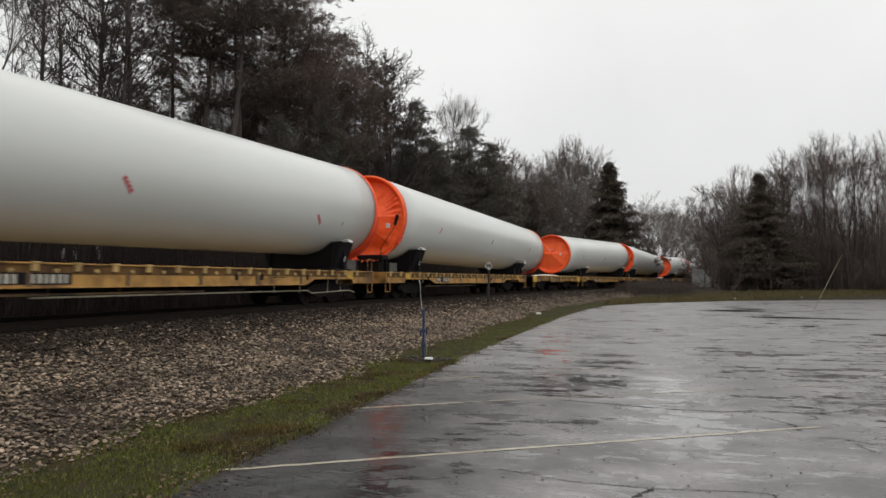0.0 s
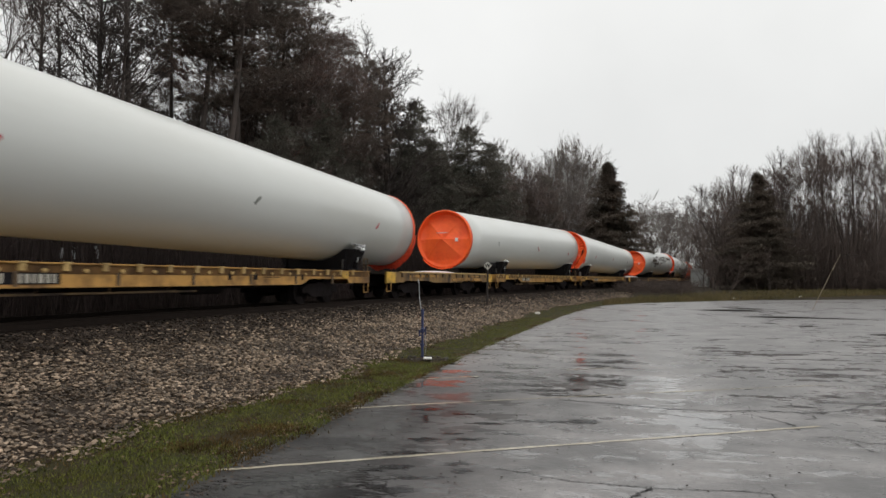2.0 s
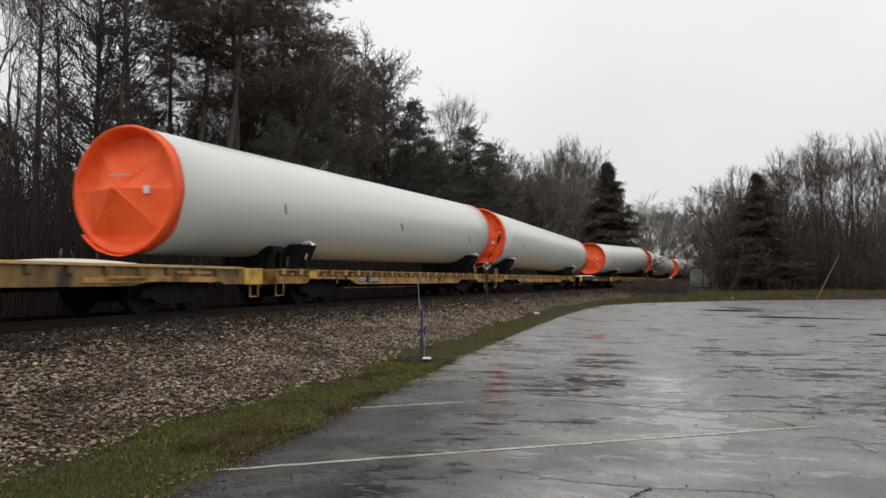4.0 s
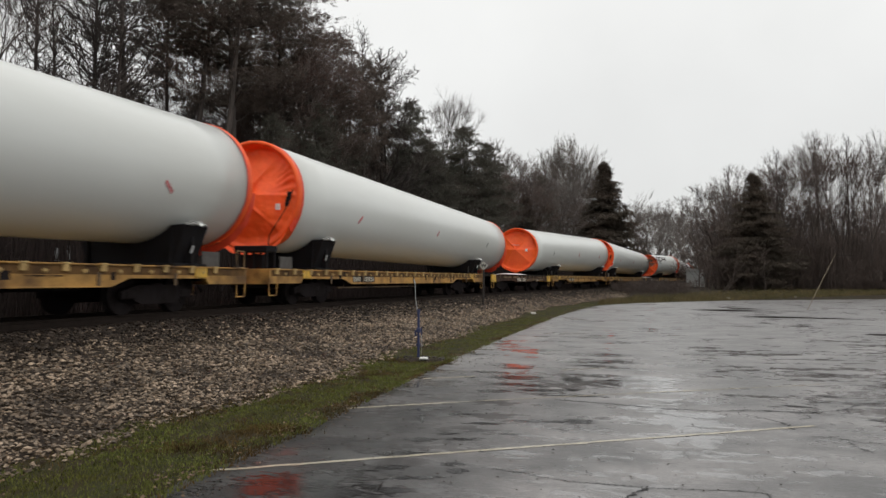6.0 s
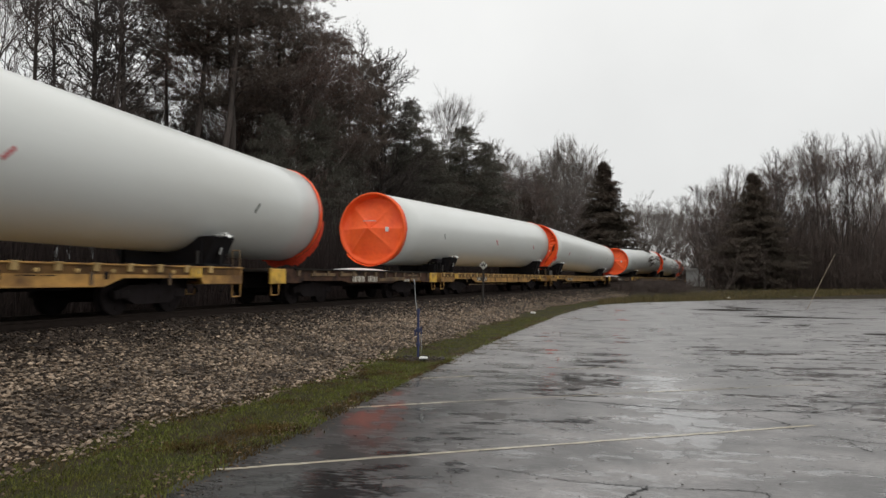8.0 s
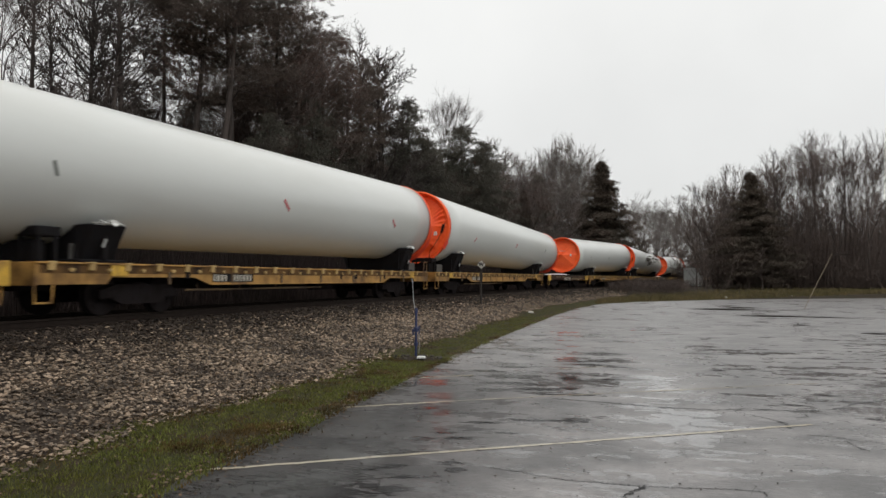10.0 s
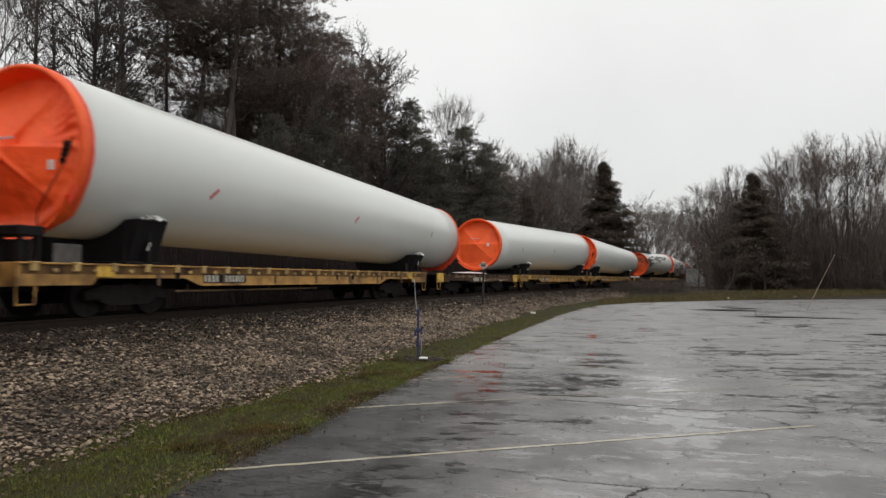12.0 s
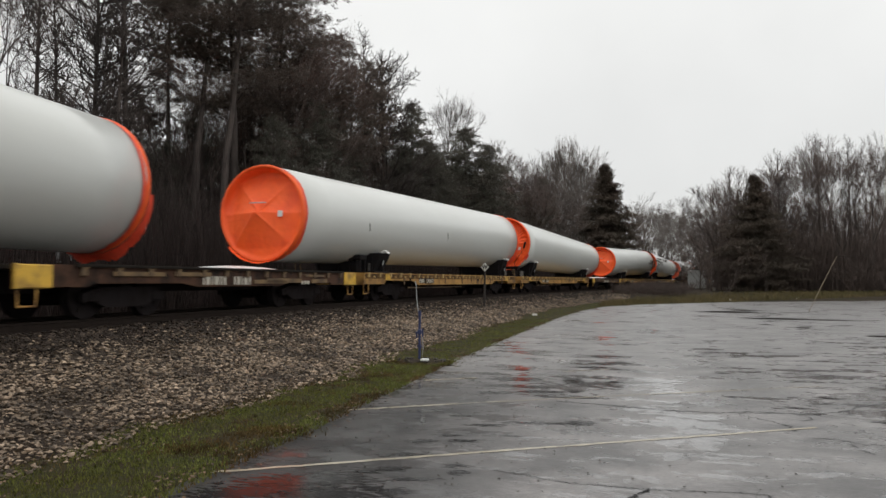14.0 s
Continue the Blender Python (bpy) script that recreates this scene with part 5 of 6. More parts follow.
def bare_tree(seed, height, trunk, spread, forks, mat, thick=1.0, leaves=0, levels=5, spurs=4, dome=0, wander=1.0):
    """A leafless broad-leaved tree: the trunk divides again and again into a rounded fan of fine rising twigs."""
    rng = random.Random(seed)
    wood, twig, leaf_at = Limbs(), Limbs(), []
    r0 = height * .0098

    def beyond(p):
        """Outside the crown's rounded outline."""
        if not dome:
            return False
        e = 1 + .22 * noise.noise((p.x * .35 + seed, p.y * .35, p.z * .35))
        return (p.x * p.x + p.y * p.y) / (dome * height) ** 2 + (max(0, p.z - .58 * height) / (.42 * height)) ** 2 > e

    def divide(p, d, length, r, level):
        if beyond(p):
            return
        last = level >= levels
        n = 2 if level > 3 else 3
        pts = bough(rng, p, d, length, n, (.05 + .02 * level) * wander, .05)
        r1 = r * (.62 if not last else .35)
        (wood if level < 3 else twig).tube(pts, [r + (r1 - r) * k / n for k in range(n + 1)], 5 if level < 2 else 3)
        d = (pts[-1] - pts[-2]).normalized()
        if level >= 3:
            for k in range(spurs + (2 if last else 0)):
                u = rng.uniform(.15, 1) * n
                i = min(n - 1, int(u))
                q = pts[i].lerp(pts[i + 1], u - i)
                w = side_way(rng, d, rng.uniform(.3, .85)) + Vector((0, 0, .22))
                twig.spike(q, q + w.normalized() * height * rng.uniform(.022, .06), .0085 * thick)
        if last:
            leaf_at.extend((pts[-1], pts[1]))
            return
        kids = 2 if rng.random() < .55 else 3
        for k in range(kids):
            a = spread * rng.uniform(.35, 1.15) * (.5 if k == 0 else 1)
            divide(pts[-1], side_way(rng, d, a), length * rng.uniform(.68, .90), max(.0095 * thick, r1 * (.88 if k == 0 else .68)), level + 1)
        if rng.random() < .8:
            q = pts[rng.randrange(1, n + 1)].lerp(pts[-1], rng.random() * .3)
            divide(q, side_way(rng, d, spread * rng.uniform(1.0, 1.7)), length * rng.uniform(.4, .62), max(.009 * thick, r1 * .45), min(levels, level + 2))
    stem = bough(rng, Vector((0, 0, -.2)), Vector((rng.gauss(0, .04), rng.gauss(0, .04), 1)), height * trunk + .2, 6, .035, .04)
    wood.tube(stem, [r0 * (1.25 if i == 0 else 1 - .35 * i / 6) for i in range(7)], 8)
    d = (stem[-1] - stem[-2]).normalized()
    reach = height * (1 - trunk) * (.34 if dome else .28)
    for k in range(forks):
        divide(stem[-1], side_way(rng, d, spread * (.25 if k == 0 else rng.uniform(.6, 1.2))), reach * rng.uniform(.85, 1.15), r0 * (.5 if k else .6), 1)
    for k in range(5):
        t = rng.uniform(.45, .98)
        i = min(5, int(t * 6))
        divide(stem[i].lerp(stem[i + 1], t * 6 - i), side_way(rng, d, rng.uniform(.7, 1.2)), reach * rng.uniform(.6, .9), r0 * .3, 3)
    parts = [("trunk", wood.done("trunk", BARK)), ("crown", twig.done("crown", mat))]
    if leaves:
        parts.append(("foliage", tufts("foliage", rng, leaf_at, leaves, .075, .36, RUSTLEAF, 5.5)))
    return parts


def larch_tree(seed, height, width, mat, angle=1.35, per=3.6, wander=.008, low=.15, power=.55, stout=1.0):
    """One stem to the very top, many side branches that turn up at the tips, short twigs along them."""
    rng = random.Random(seed)
    wood, twig = Limbs(), Limbs()
    tr = bough(rng, Vector((0, 0, -.2)), Vector((0, 0, 1)), height, 10, wander, .05)
    r0 = height * .0115 * stout
    wood.tube(tr, [r0 * (1 - .93 * i / 10) for i in range(11)], 7)
    n = int(height * per)
    for k in range(n):
        t = low + (.985 - low) * (k + rng.random()) / n
        i = min(9, int(t * 10))
        p = tr[i].lerp(tr[i + 1], t * 10 - i)
        ln = height * width * min(1, ((1.01 - t) * 1.7) ** power) * rng.uniform(.55, 1.12)
        limb = bough(rng, p, side_way(rng, Vector((0, 0, 1)), angle * rng.uniform(.8, 1.12)), ln, 5, .10, .11)
        rb = max(.036, r0 * .30 * (1.15 - t)) * stout
        wood.tube(limb, [rb * (1 - .65 * q / 5) for q in range(6)], 3)
        for a in range(int(4 + ln * 6) if angle > 1 else int(2 + ln * 3.5)):
            u = rng.uniform(.12, 1) * 5
            j = min(4, int(u))
            d = side_way(rng, (limb[j + 1] - limb[j]).normalized(), rng.uniform(.5, 1.2))
            l2 = (.28 + ln * .22 * (1.1 - u / 5)) * rng.uniform(.5, 1.2)
            tw = bough(rng, limb[j].lerp(limb[j + 1], u - j), d, l2, 2, .14, .12)
            twig.tube(tw, [.017, .012, .006], 3)
            for b in range(3):
                q = tw[0].lerp(tw[2], rng.uniform(.3, 1))
                twig.spike(q, q + side_way(rng, (tw[2] - tw[1]).normalized(), rng.uniform(.4, 1.0)) * l2 * rng.uniform(.3, .7), .011)
    return [("trunk", wood.done("trunk", BARK)), ("crown", twig.done("crown", mat))]


def tufts(name, rng, spots, per, size, slim, mat, loose=.28):
    """Small sprays of pointed leaves or needles round each spot."""
    s = np.random.default_rng(rng.randrange(9999))
    p = np.repeat(np.array([tuple(q) for q in spots]), per, 0)
    n = len(p)
    a = s.normal(0, 1, (n, 3)); a[:, 2] = a[:, 2] * .6 + .25
    a /= np.linalg.norm(a, axis=1)[:, None]
    b = np.cross(a, s.normal(0, 1, (n, 3))); b /= np.linalg.norm(b, axis=1)[:, None]
    ln, w = size * s.uniform(.5, 1.15, (n, 1)), size * slim * s.uniform(.6, 1.3, (n, 1))
    p = p + s.normal(0, size * loose, (n, 3)) * (1, 1, .7)
    c = np.cross(a, b) * w * .6
    v = np.stack([p, p + a * ln * .5 + b * w + c, p + a * ln, p + a * ln * .5 - b * w + c], 1).reshape(-1, 3)
    f = np.array([(0, 1, 2, 3)]) + 4 * np.arange(n)[:, None]
    return arrays(name, v, f, mat)


def pine(seed, height, width, low, whorl, pad, dense, cone, per=2, long=.42, slim=.15, needles=None):
    """A conifer: straight trunk, whorls of limbs, needles packed in flattened ragged pads towards their ends."""
    rng = random.Random(seed)
    wood, spots = Limbs(), []
    tr = bough(rng, Vector((0, 0, -.2)), Vector((0, 0, 1)), height, 10, .025, .05)
    r0 = height * .0125
    wood.tube(tr, [r0 * (1 - .95 * i / 10) for i in range(11)], 7)
    z = low * height
    while z < height * .985:
        t = z / height
        i = min(9, int(t * 10))
        p = tr[i].lerp(tr[i + 1], t * 10 - i)
        f = (t - low) / (1 - low)
        shape = (1.02 - f) ** cone * min(1, .55 + 2.2 * f)
        for k in range(rng.randint(3, 5)):
            ln = max(.22, height * width * shape * rng.uniform(.55, 1.15))
            tilt = rng.uniform(1.45, 1.85) if cone > .8 else rng.uniform(.9, 1.5)
            limb = bough(rng, p, side_way(rng, Vector((0, 0, 1)), tilt), ln, 4, .12, .03)
            wood.tube(limb, [max(.022, r0 * .34 * (1 - t)) * (1 - .75 * q / 4) for q in range(5)], 3)
            for a in range(max(1, int((1.2 + ln * 1.1) * dense))):
                u = rng.uniform(.1 if cone > .8 else .35, 1.02)
                j = min(3, int(u * 4))
                c = limb[j].lerp(limb[j + 1], min(1, u * 4 - j)) + Vector((rng.gauss(0, .10 * ln), rng.gauss(0, .10 * ln), rng.gauss(0, .08)))
                size = pad * rng.uniform(.6, 1.25) * min(1, .16 + .45 * ln)
                for e in range(int(11 * max(.4, size / pad))):
                    a2, q2 = rng.uniform(0, 6.283), size * rng.random() ** .5
                    spots.append(c + Vector((q2 * math.cos(a2), q2 * math.sin(a2), rng.gauss(.06, .09) - (.25 if cone > .8 else -.10) * q2)))
        z += whorl * rng.uniform(.6, 1.4) * (1.1 - .5 * t)
    return [("trunk", wood.done("trunk", BARK)), ("crown", tufts("crown", rng, spots, per, long, slim, needles or NEEDLE))]


def shrub(seed, height, mat):
    """Bare brush: many upright stems with side twigs."""
    rng = random.Random(seed)
    twig = Limbs()
    for k in range(30):
        st = bough(rng, Vector((rng.gauss(0, .9), rng.gauss(0, .9), -.1)), Vector((rng.gauss(0, .3), rng.gauss(0, .3), 1)), height * rng.uniform(.5, 1), 4, .12, .05)
        twig.tube(st, [.022, .019, .015, .011, .006], 3)
        for a in range(9):
            u = rng.uniform(.25, 1)
            j = min(3, int(u * 4))
            tw = bough(rng, st[j].lerp(st[j + 1], u * 4 - j), side_way(rng, (st[j + 1] - st[j]).normalized(), rng.uniform(.4, .9)), height * .3 * rng.uniform(.5, 1.1), 2, .15, .08)
            twig.tube(tw, [.016, .011, .005], 3)
    return [("brush", twig.done("brush", mat))]


def plant(parts, name, label, category, group):
    ob = thing(name, label, category, Matrix(), group)
    for pn, me in parts:
        part(pn, me, ob)
    return ob


KINDS = {
    "bare_a": plant(bare_tree(11, 16, .34, .52, 3, TWIG, 1.0), "bare_tree", "tall leafless broad-leaved tree with dark wet bark", "tree", "woods"),
    "bare_b": plant(bare_tree(12, 16, .24, .45, 4, TWIG, 1.0, 0, 6, 2), "bare_tree", "tall forked leafless tree with dark wet bark", "tree", "woods"),
    "bare_c": plant(bare_tree(13, 15, .40, .46, 4, TWIG, 1.0, 0, 6, 2), "bare_tree", "slender leafless tree with dark bark", "tree", "woods"),
    "bare_d": plant(bare_tree(14, 16, .34, .44, 4, TWIG, 1.6, 0, 5, 7, .30), "bare_tree", "leafless tree at the wood's edge, dark wet twigs", "tree", "woods"),
    "bare_e": plant(bare_tree(17, 16, .28, .46, 4, TWIG, 1.6, 0, 5, 7, .28), "bare_tree", "upright leafless tree with many dark stems", "tree", "woods"),
    "bare_f": plant(bare_tree(18, 16, .50, .50, 5, TWIG, 1.2, 0, 5, 2), "bare_tree", "thin leafless tree with an open forked crown", "tree", "woods"),
    "grey_a": plant(bare_tree(21, 16, .15, .60, 10, GREYTWIG, 1.7, 0, 5, 8, .36), "bare_tree", "spreading leafless tree with grey fine twigs", "tree", "woods"),
    "grey_b": plant(bare_tree(22, 15, .20, .44, 5, GREYTWIG, 1.4, 0, 5, 5, .34), "bare_tree", "slim leafless tree with pale grey twigs", "tree", "woods"),
    "upright": plant(bare_tree(19, 16, .30, .36, 4, TWIG, 1.1, 0, 6, 1, 0, .45), "bare_tree", "tall leafless tree with steep straight branches", "tree", "woods"),
    "larch": plant(larch_tree(31, 17, .28, BARK, 1.25, 9.5, .008, .12, .42, 1.1), "larch_tree", "bare larch with level fine branches", "tree", "woods"),
    "stem": plant(larch_tree(33, 17, .145, BARK, .75, 3.2, .005, .3, .4, .85), "bare_tree", "thin leafless tree with one dark wavering stem", "tree", "woods"),
    "rust_oak": plant(bare_tree(41, 17, .28, .50, 5, TWIG, 1.4, 22, 5, 6), "oak_tree", "oak keeping its withered red-brown leaves", "tree", "woods"),
    "pine_a": plant(pine(51, 17, .22, .50, 1.15, .85, 2.2, .45, 20, .13, .10, DULLNEEDLE), "pine_tree", "dark green pine with layered ragged limbs", "tree", "woods"),
    "pine_c": plant(pine(54, 17, .25, .64, .95, .9, 2.4, .4, 20, .13, .10, DULLNEEDLE), "pine_tree", "tall pine with a flat dark crown on a bare trunk", "tree", "woods"),
    "pine_b": plant(pine(52, 14, .27, .08, .55, .72, 2.2, .62, 10, .16, .12), "pine_tree", "bushy dark green pine in the woods", "tree", "woods"),
    "fir": plant(pine(53, 13, .26, .02, .26, .62, 3.6, .86, 7, .20, .15, FIRNEEDLE), "fir_tree", "dark pointed conifer with drooping layers", "tree", "woods"),
    "shrub_a": plant(shrub(61, 4.5, BRUSH), "shrub", "tangle of leafless brown brush", "shrub", "undergrowth"),
    "shrub_c": plant(shrub(63, 4.0, DARKBRUSH), "shrub", "dark leafless brush beside the track", "shrub", "undergrowth"),
    "shrub_b": plant(shrub(62, 3.2, BRUSH), "shrub", "low leafless brown brush in grass", "shrub", "undergrowth"),
}
HEIGHT = {k: max(max(c.co.z for c in o.data.vertices) for o in ob.children) for k, ob in KINDS.items()}
USED = set()


def grow(kind, x, y, height, turn, wide=1.0):
    k = height / HEIGHT[kind]
    o = x - track_x(y)
    z = .3 if o < -6 else (.3 if y > 70 else 0)
    m = pose(x, y, z, 0, 0, turn)
    ob = KINDS[kind]
    if kind in USED:
        ob = copy_thing(ob, m)
    else:
        USED.add(kind)
        ob.matrix_basis = m
    ob.scale = (k * wide, k * wide, k)
    return ob


def bearing(a, dist):
    """A place by its bearing from the eye, in degrees to the right of the track's near line, and its distance."""
    return dist * math.sin(radians(a)), dist * math.cos(radians(a))


def stand(trees):
    for kind, a, d, h, w in trees:
        x, y = bearing(a, d)
        grow(kind, x, y, h, 163 * a, w)


def woods():
    rng = random.Random(77)
    # the trees that stand out: kind, bearing, distance, height, width
    stand([      # the tall trees where the track comes nearest
        ("bare_b", -46, 33, 20, 1.1), ("stem", -43.6, 44, 20, 1.3), ("bare_c", -44.6, 46, 21, 1.1), ("stem", -42, 46, 19, 1.2), ("larch", -40, 42, 22, 0.85), ("stem", -38.7, 40, 17, 1.3), ("stem", -37.6, 42, 21, 1.3),
        ("bare_c", -36.8, 46, 14, 1), ("pine_b", -35.5, 50, 10, 1.2), ("pine_b", -32.5, 52, 12, 1.3), ("pine_b", -30, 56, 13, 1.3), ("bare_e", -36.8, 48, 12, 1.2), ("pine_c", -34.7, 47, 21.5, 0.85),
        ("pine_a", -36, 50, 15, 0.9), ("pine_c", -33, 44, 22, 1.1), ("bare_e", -35.2, 52, 15, 1.2), ("pine_c", -31.1, 43, 21.5, 1.1), ("pine_b", -32.6, 52, 13, 1.2), ("rust_oak", -31.4, 52, 15, 1),
        ("pine_a", -29.8, 45, 22, 1.25), ("bare_b", -31, 54, 20, 1.1), ("bare_b", -29.8, 52, 20, 1), ("bare_d", -33.6, 50, 13, 1.3), ("pine_b", -35, 46, 9.5, 1.3), ("bare_e", -31.2, 48, 12, 1.2)])
    stand([      # the dark pines and oaks
        ("rust_oak", -28.8, 47, 20.5, 1), ("pine_a", -27, 50, 22.5, 1.1), ("rust_oak", -27, 53, 22, 0.8), ("pine_b", -27.5, 44, 11, 1.1), ("rust_oak", -25.8, 58, 22.5, 0.6), ("pine_a", -23, 53, 19, 1.05),
        ("rust_oak", -23.6, 58, 14, 0.8), ("pine_b", -24.6, 48, 13, 1.2), ("stem", -20.4, 58, 22, 1), ("pine_a", -19.9, 60, 18.6, 0.55), ("bare_a", -19.6, 66, 18, 1), ("pine_b", -29.2, 54, 11, 1.2),
        ("rust_oak", -25.6, 55, 17, 0.9), ("pine_b", -22.8, 56, 15.5, 1.1), ("bare_d", -24.4, 62, 21.5, 1), ("bare_e", -26.4, 64, 20, 1.2), ("pine_a", -21.9, 55, 19.6, 0.8)])
    stand([      # larches and lower pines
        ("larch", -18.85, 61, 21.2, 1.1), ("larch", -17.6, 66, 16.5, 1.1), ("pine_b", -16.7, 64, 17, 1.15), ("pine_b", -15.5, 67, 13.5, 1.2), ("rust_oak", -14.8, 70, 13.5, 1), ("pine_b", -18, 66, 12, 1.2),
        ("bare_f", -14.1, 72, 20.3, 0.8), ("pine_b", -12.4, 70, 16, 1.5), ("pine_b", -13.6, 74, 14, 1.2), ("bare_d", -10.4, 80, 17.2, 1.1), ("pine_b", -14.6, 66, 12.5, 1.2), ("pine_b", -11.4, 72, 14.9, 1.5),
        ("pine_b", -15.9, 68, 14.5, 1.2), ("bare_a", -18, 64, 14.5, 1), ("bare_a", -11.4, 84, 16.5, 0.9), ("bare_d", -17.8, 70, 15, 1), ("bare_d", -16.4, 70, 14, 1), ("bare_e", -10.8, 82, 14.5, 1.2),
        ("pine_b", -19, 66, 13.5, 1.2), ("rust_oak", -17.6, 68, 14, 1)])
    stand([      # trees beside the distant track
        ("bare_e", -9, 88, 17, 1.1), ("grey_a", -4.8, 106, 23.4, .85), ("grey_a", -4.6, 109, 23.2, .8), ("grey_a", -5, 110, 23.2, .75), ("grey_a", -4.5, 108, 23, 0.75), ("grey_b", -6.6, 96, 17.5, 1.1),
        ("bare_b", -8.9, 86, 16, 1), ("fir", -1.9, 100, 16.9, 1.6), ("bare_e", -9.4, 86, 16.2, 1.2), ("bare_d", -8.2, 90, 16.4, 1.2), ("bare_e", -7.2, 88, 15.2, 1.2), ("grey_a", -5.2, 111, 23, .8),
        ("bare_e", -6, 92, 13.5, 1.3), ("bare_e", -4.4, 104, 13.5, 1.2), ("pine_b", -3.4, 106, 12, 1), ("bare_c", -7.6, 82, 14, 1), ("fir", -8.2, 84, 11, 1.5), ("shrub_a", -6.4, 92, 6, 1.6),
        ("shrub_a", -3.8, 96, 6, 1.6), ("rust_oak", -9.8, 82, 13.8, 1), ("rust_oak", -8.2, 86, 13.5, 1)])
    stand([      # the edge of the woods beyond the lot
        ("fir", 8.9, 84, 12.6, 1.6), ("bare_d", 6, 92, 13.5, 1.3), ("bare_d", 6.9, 91, 15, 1.2), ("bare_e", 7.6, 93, 15, 1.2), ("bare_e", 5.3, 104, 13.5, 1.2), ("bare_e", 6.4, 98, 12.5, 1.2),
        ("bare_d", 7.4, 100, 13.5, 1.2), ("bare_e", 9.4, 95, 13, 1.2), ("grey_a", 6.4, 100, 15, 0.75), ("grey_b", 5.5, 112, 14.5, 1.1), ("grey_b", 7.3, 96, 15, 1.1), ("grey_a", 7.6, 104, 16, 0.7),
        ("upright", 9.8, 92, 15, 1.1), ("upright", 10.6, 88, 15.8, 1), ("stem", 10.2, 90, 16.4, 1.2), ("bare_e", 9.2, 98, 15.4, 0.9), ("shrub_a", 10.2, 90, 6.5, 1.2)])
    stand([      # upright trees
        ("bare_d", 11, 98, 12, 1.2), ("upright", 11.5, 94, 17.2, 1.1), ("upright", 12.3, 88, 17.4, 1), ("upright", 13.2, 92, 18.3, 1), ("upright", 14.1, 88, 16.4, 1.1), ("upright", 15, 94, 16.8, 1.1),
        ("bare_d", 15.9, 86, 15.8, 0.9), ("upright", 17, 90, 18, 1), ("stem", 12.8, 91, 18, 1), ("stem", 14.6, 90, 17.4, 1), ("bare_e", 16.2, 100, 17, 0.9), ("shrub_a", 11.8, 92, 7, 1.2),
        ("shrub_a", 13.4, 92, 6.5, 1.2), ("shrub_a", 15, 92, 7, 1.2)])
    # far woods up the line
    for k in range(12):
        a, d = -1.2 + 6.4 * k / 12, 170 + 40 * rng.random()
        x, y = bearing(a, d)
        if abs(x - track_x(y)) < 7:
            x = track_x(y) + (7 if k % 2 else -7)
        grow("shrub_a", x, y, rng.uniform(5, 7), rng.uniform(0, 360), 1.6)
    for k in range(22):
        a = -1.0 + 8 * k / 22 + rng.uniform(-.2, .2)
        d = rng.uniform(165, 240)
        x, y = bearing(a, d)
        if abs(x - track_x(y)) < 8:
            x = track_x(y) + (8 if k % 2 else -8)
        grow(("grey_b", "bare_e", "grey_b")[k % 3], x, y, rng.uniform(15, 19) * d / 170 + (3 if a > 4 else 0), rng.uniform(0, 360), 1.5)
    # rows behind
    for k in range(20):
        y = 10 + 92 * (k + rng.random()) / 20
        x = track_x(y) - rng.uniform(17, 32)
        grow(rng.choice(("bare_a", "stem", "bare_c", "stem") if y < 27 else ("bare_a", "pine_a", "bare_b", "rust_oak", "pine_b")), x, y, rng.uniform(9.5, 12.5) * (.62 + .009 * min(y, 50)), rng.uniform(0, 360), 1.15)
    for k in range(22):
        a, d = 5.8 + 14 * (k + rng.random()) / 22, rng.uniform(98, 116)
        x, y = bearing(a, d)
        if x - track_x(y) < 7:
            continue
        grow(rng.choice(("bare_d", "bare_e", "grey_b")), x, y, rng.uniform(10.5, 13) * d / 105, rng.uniform(0, 360), 1.25)
    for k in range(12):
        a, d = -27 + 27 * (k + rng.random()) / 12, rng.uniform(84, 118)
        x, y = bearing(a, d)
        if track_x(y) - x < 9:
            x = track_x(y) - 10
        grow(("pine_b", "bare_d", "rust_oak", "bare_e", "pine_a")[k % 5], x, y, rng.uniform(12.5, 16.5), rng.uniform(0, 360), 1.3)
    # undergrowth along the far side of the track, and along the edge of the woods beyond the lot
    for k in range(26):
        y = 6 + 112 * (k + rng.random()) / 26
        x = track_x(y) - rng.uniform(6, 13 + .08 * y)
        grow("shrub_c", x, y, rng.uniform(3, 6), rng.uniform(0, 360), 1.4)
    for k in range(26):
        a, d = 6.6 + 14 * (k + rng.random()) / 26, rng.uniform(82, 100)
        x, y = bearing(a, d)
        if x - track_x(y) < 6 or y < np.interp(x, [7, 20, 62], [66, 76, 101]):
            continue
        grow(rng.choice(("shrub_a", "shrub_a", "shrub_b")), x, y, rng.uniform(3.5, 7.5), rng.uniform(0, 360), 1.4)
    # growth behind the hut, beside the distant track
    for k in range(12):
        a, d = 4.3 + .2 * k, 128 + 26 * rng.random()
        x, y = bearing(a, d)
        grow(("shrub_a", "grey_b", "bare_e")[k % 3], x, y, (6.5, 10.5, 9.5)[k % 3] + .35 * k, rng.uniform(0, 360), 1.3)
    # low brush on the bank before the distant track
    for k in range(34):
        a, d = rng.uniform(-1.2, 4.2), rng.uniform(70, 90)
        x, y = bearing(a, d)
        if x - track_x(y) < 2.6:
            x = track_x(y) + 2.8
        grow("shrub_b", x, y, rng.uniform(1.2, 1.7), rng.uniform(0, 360), 1.6)


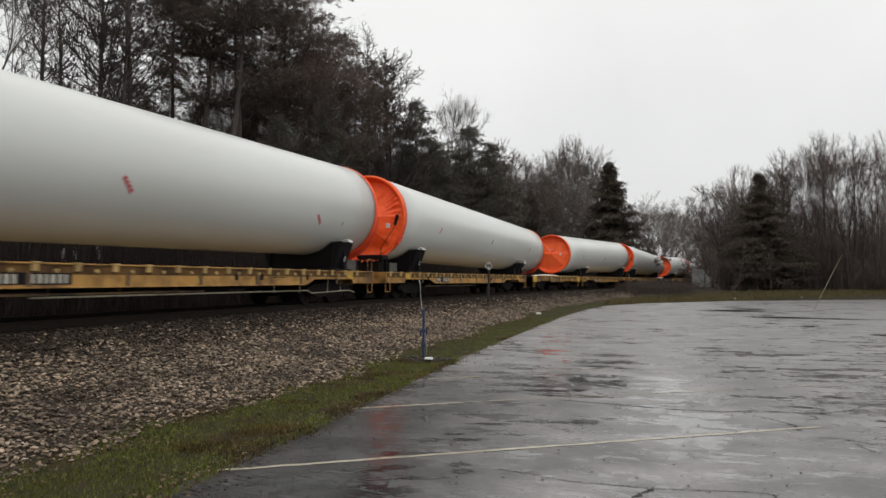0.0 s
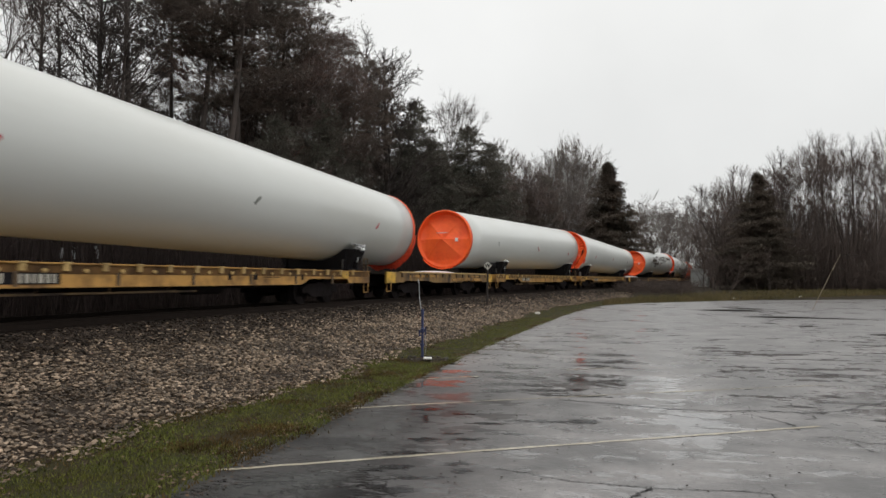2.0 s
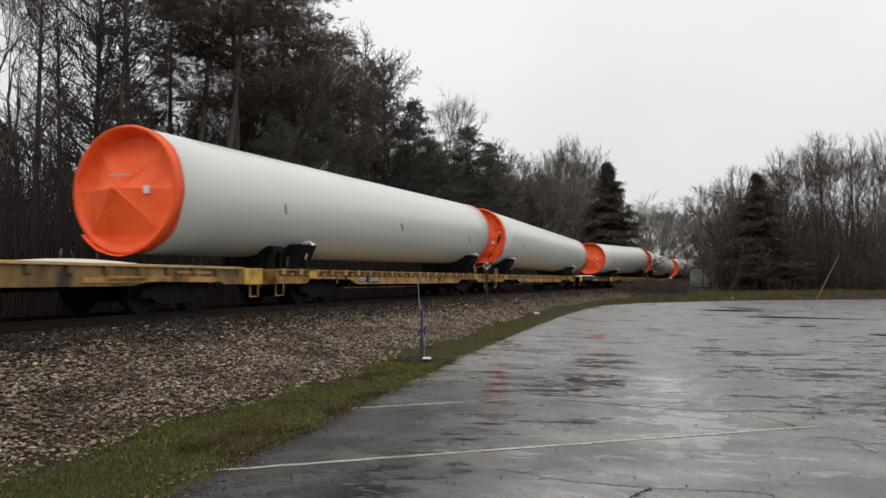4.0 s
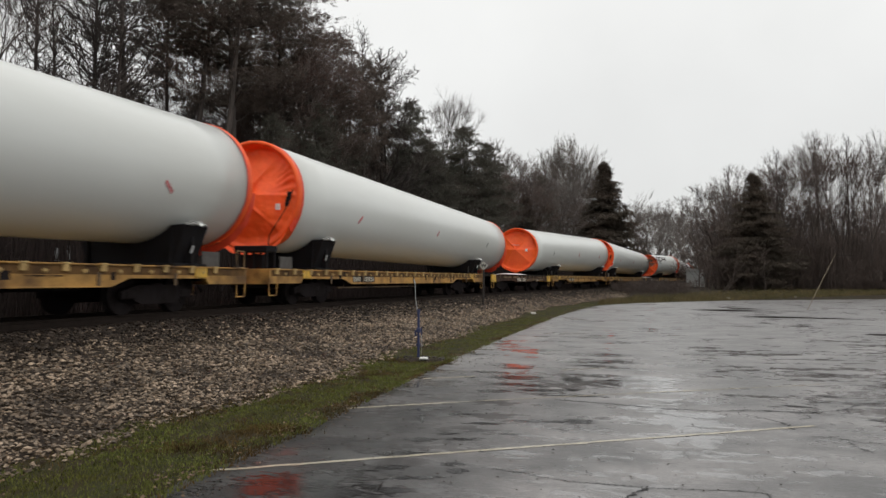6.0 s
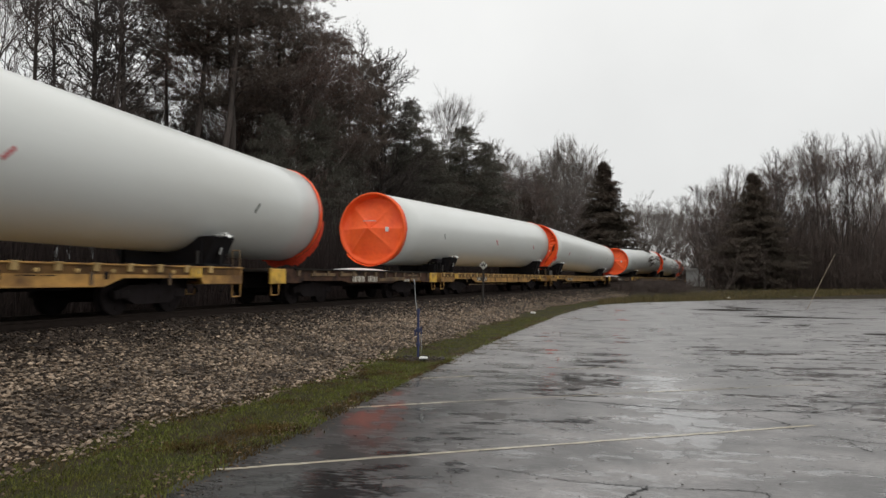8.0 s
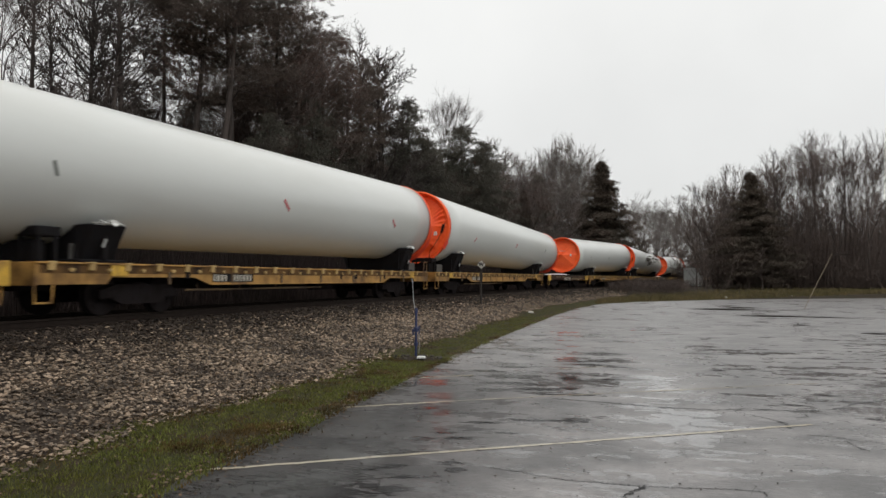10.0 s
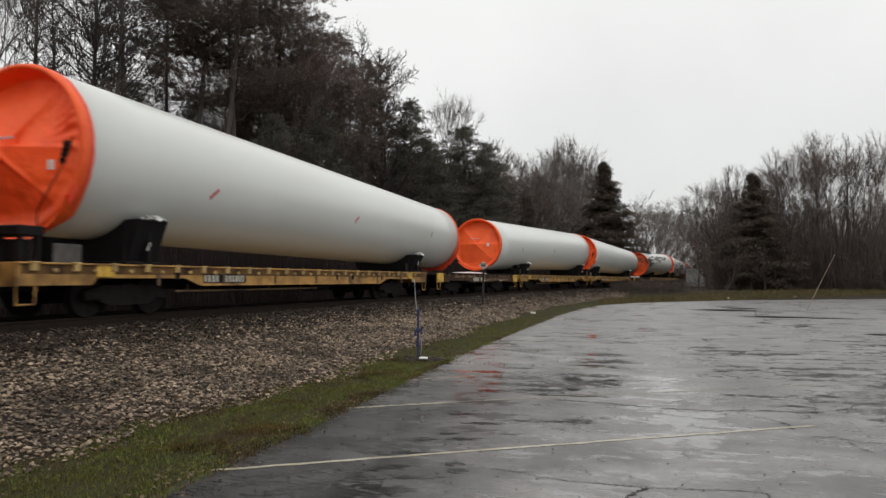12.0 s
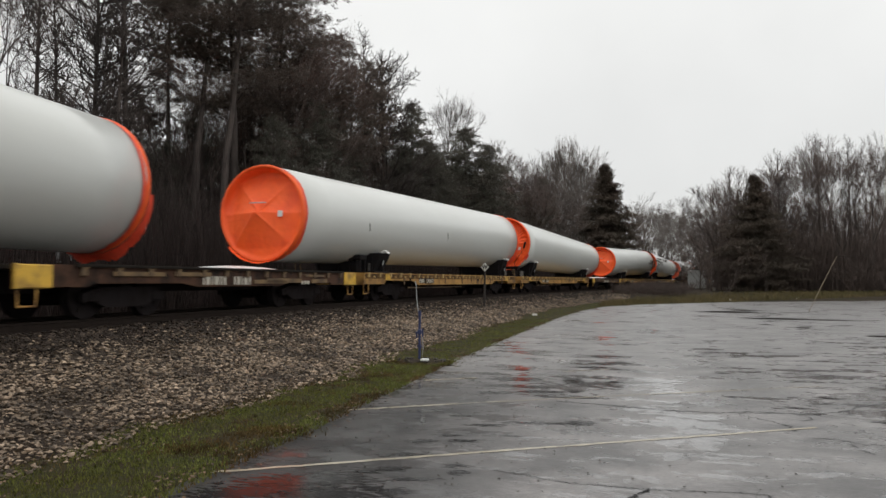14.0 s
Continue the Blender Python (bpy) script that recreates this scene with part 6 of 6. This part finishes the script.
def thicket(name, label, spots, low, high, mat, lean_by=.16):
    """Dense thin stems that nobody could count."""
    rng = np.random.default_rng(12)
    p = np.array(spots)
    n = len(p)
    h = rng.uniform(low, high, n)
    lean = rng.normal(0, lean_by, (n, 2)) * h[:, None]
    bend = rng.normal(0, .05, (n, 2)) * h[:, None]
    r = rng.uniform(.012, .032, n)
    rings = []
    for k, (u, w) in enumerate(((0, 1), (.5, .7), (1, .25))):
        c = p + np.concatenate([lean * u + bend * (u * (1 - u) * 4), (h * u)[:, None]], 1)
        for j in range(3):
            a = 2.094 * j
            rings.append(c + np.stack([np.cos(a) * r * w, np.sin(a) * r * w, 0 * r], 1))
    v = np.stack(rings, 1).reshape(-1, 3)
    q = np.array([(i * 3 + j, i * 3 + (j + 1) % 3, (i + 1) * 3 + (j + 1) % 3, (i + 1) * 3 + j) for i in range(2) for j in range(3)])
    f = (q[None] + 9 * np.arange(n)[:, None, None]).reshape(-1, 4)
    thing(name, label, "undergrowth", data=arrays(name, v, f, mat, True), kind="stuff")


def thickets():
    rng = random.Random(5)
    spots = []
    for _ in range(17000):
        y = rng.uniform(2, 125)
        o = 4.2 + 22 * rng.random() ** 1.7
        spots.append((track_x(y) - o, y, .15))
    for _ in range(6000):
        y = rng.uniform(2, 48)
        spots.append((track_x(y) - rng.uniform(5, 15), y, .15))
    thicket("thicket", "dense dark brown undergrowth behind the track", spots, 1.2, 5.5, DARKBRUSH)
    spots, tall = [], []
    for _ in range(13000):
        a, d = rng.uniform(6.0, 24), rng.uniform(84, 128)
        x, y = bearing(a, d)
        if x - track_x(y) < 5 or y < np.interp(x, [7, 20, 62], [67, 77, 102]):
            continue
        spots.append((x, y, .3))
    deep = []
    for _ in range(3500):
        y = rng.uniform(14, 75)
        deep.append((track_x(y) - rng.uniform(9, 30), y, .15))
    thicket("young_growth", "close dark young stems behind the track", deep, 4, 9.5, DARKBRUSH)
    for _ in range(2400):
        a, d = rng.uniform(6.5, 24), rng.uniform(90, 125)
        x, y = bearing(a, d)
        tall.append((x, y, .3))
    thicket("sapling_growth", "thin bare saplings among the undergrowth", tall, 7, 12.5, BRUSH, .05)
    thicket("wood_undergrowth", "dense dark brown undergrowth at the wood's edge", spots, 1.8, 9.2, BRUSH, .07)


thickets()
woods()

# ---- ties, last of the track's pieces ----


def ties():
    b = Build().box(-1.3, 1.3, -.115, .115, -.18, 0, .012)
    me = b.done("tie", TIE)
    bed = bpy.data.objects["ballast_bed"]
    for k in range(190):
        y = -4 + k * .52
        m = pose(track_x(y), y, RAIL_Z - .163, 0, 0, -math.degrees(math.atan(track_dx(y))))
        part("tie", me, bed, "", m)


ties()


def motions():
    times = [i * .5 for i in range(29)]
    for ob, s, half, local in MOVERS:
        walk(ob, [(t, on_track(s - V * t, half, RAIL_Z) @ (local or Matrix())) for t in times])
    for w in ROLLERS:
        base = w.location.copy()
        walk(w, [(f / FPS, pose(base.x, base.y, base.z, math.degrees(V * f / FPS / .42), 0, 0)) for f in range(421)])


motions()
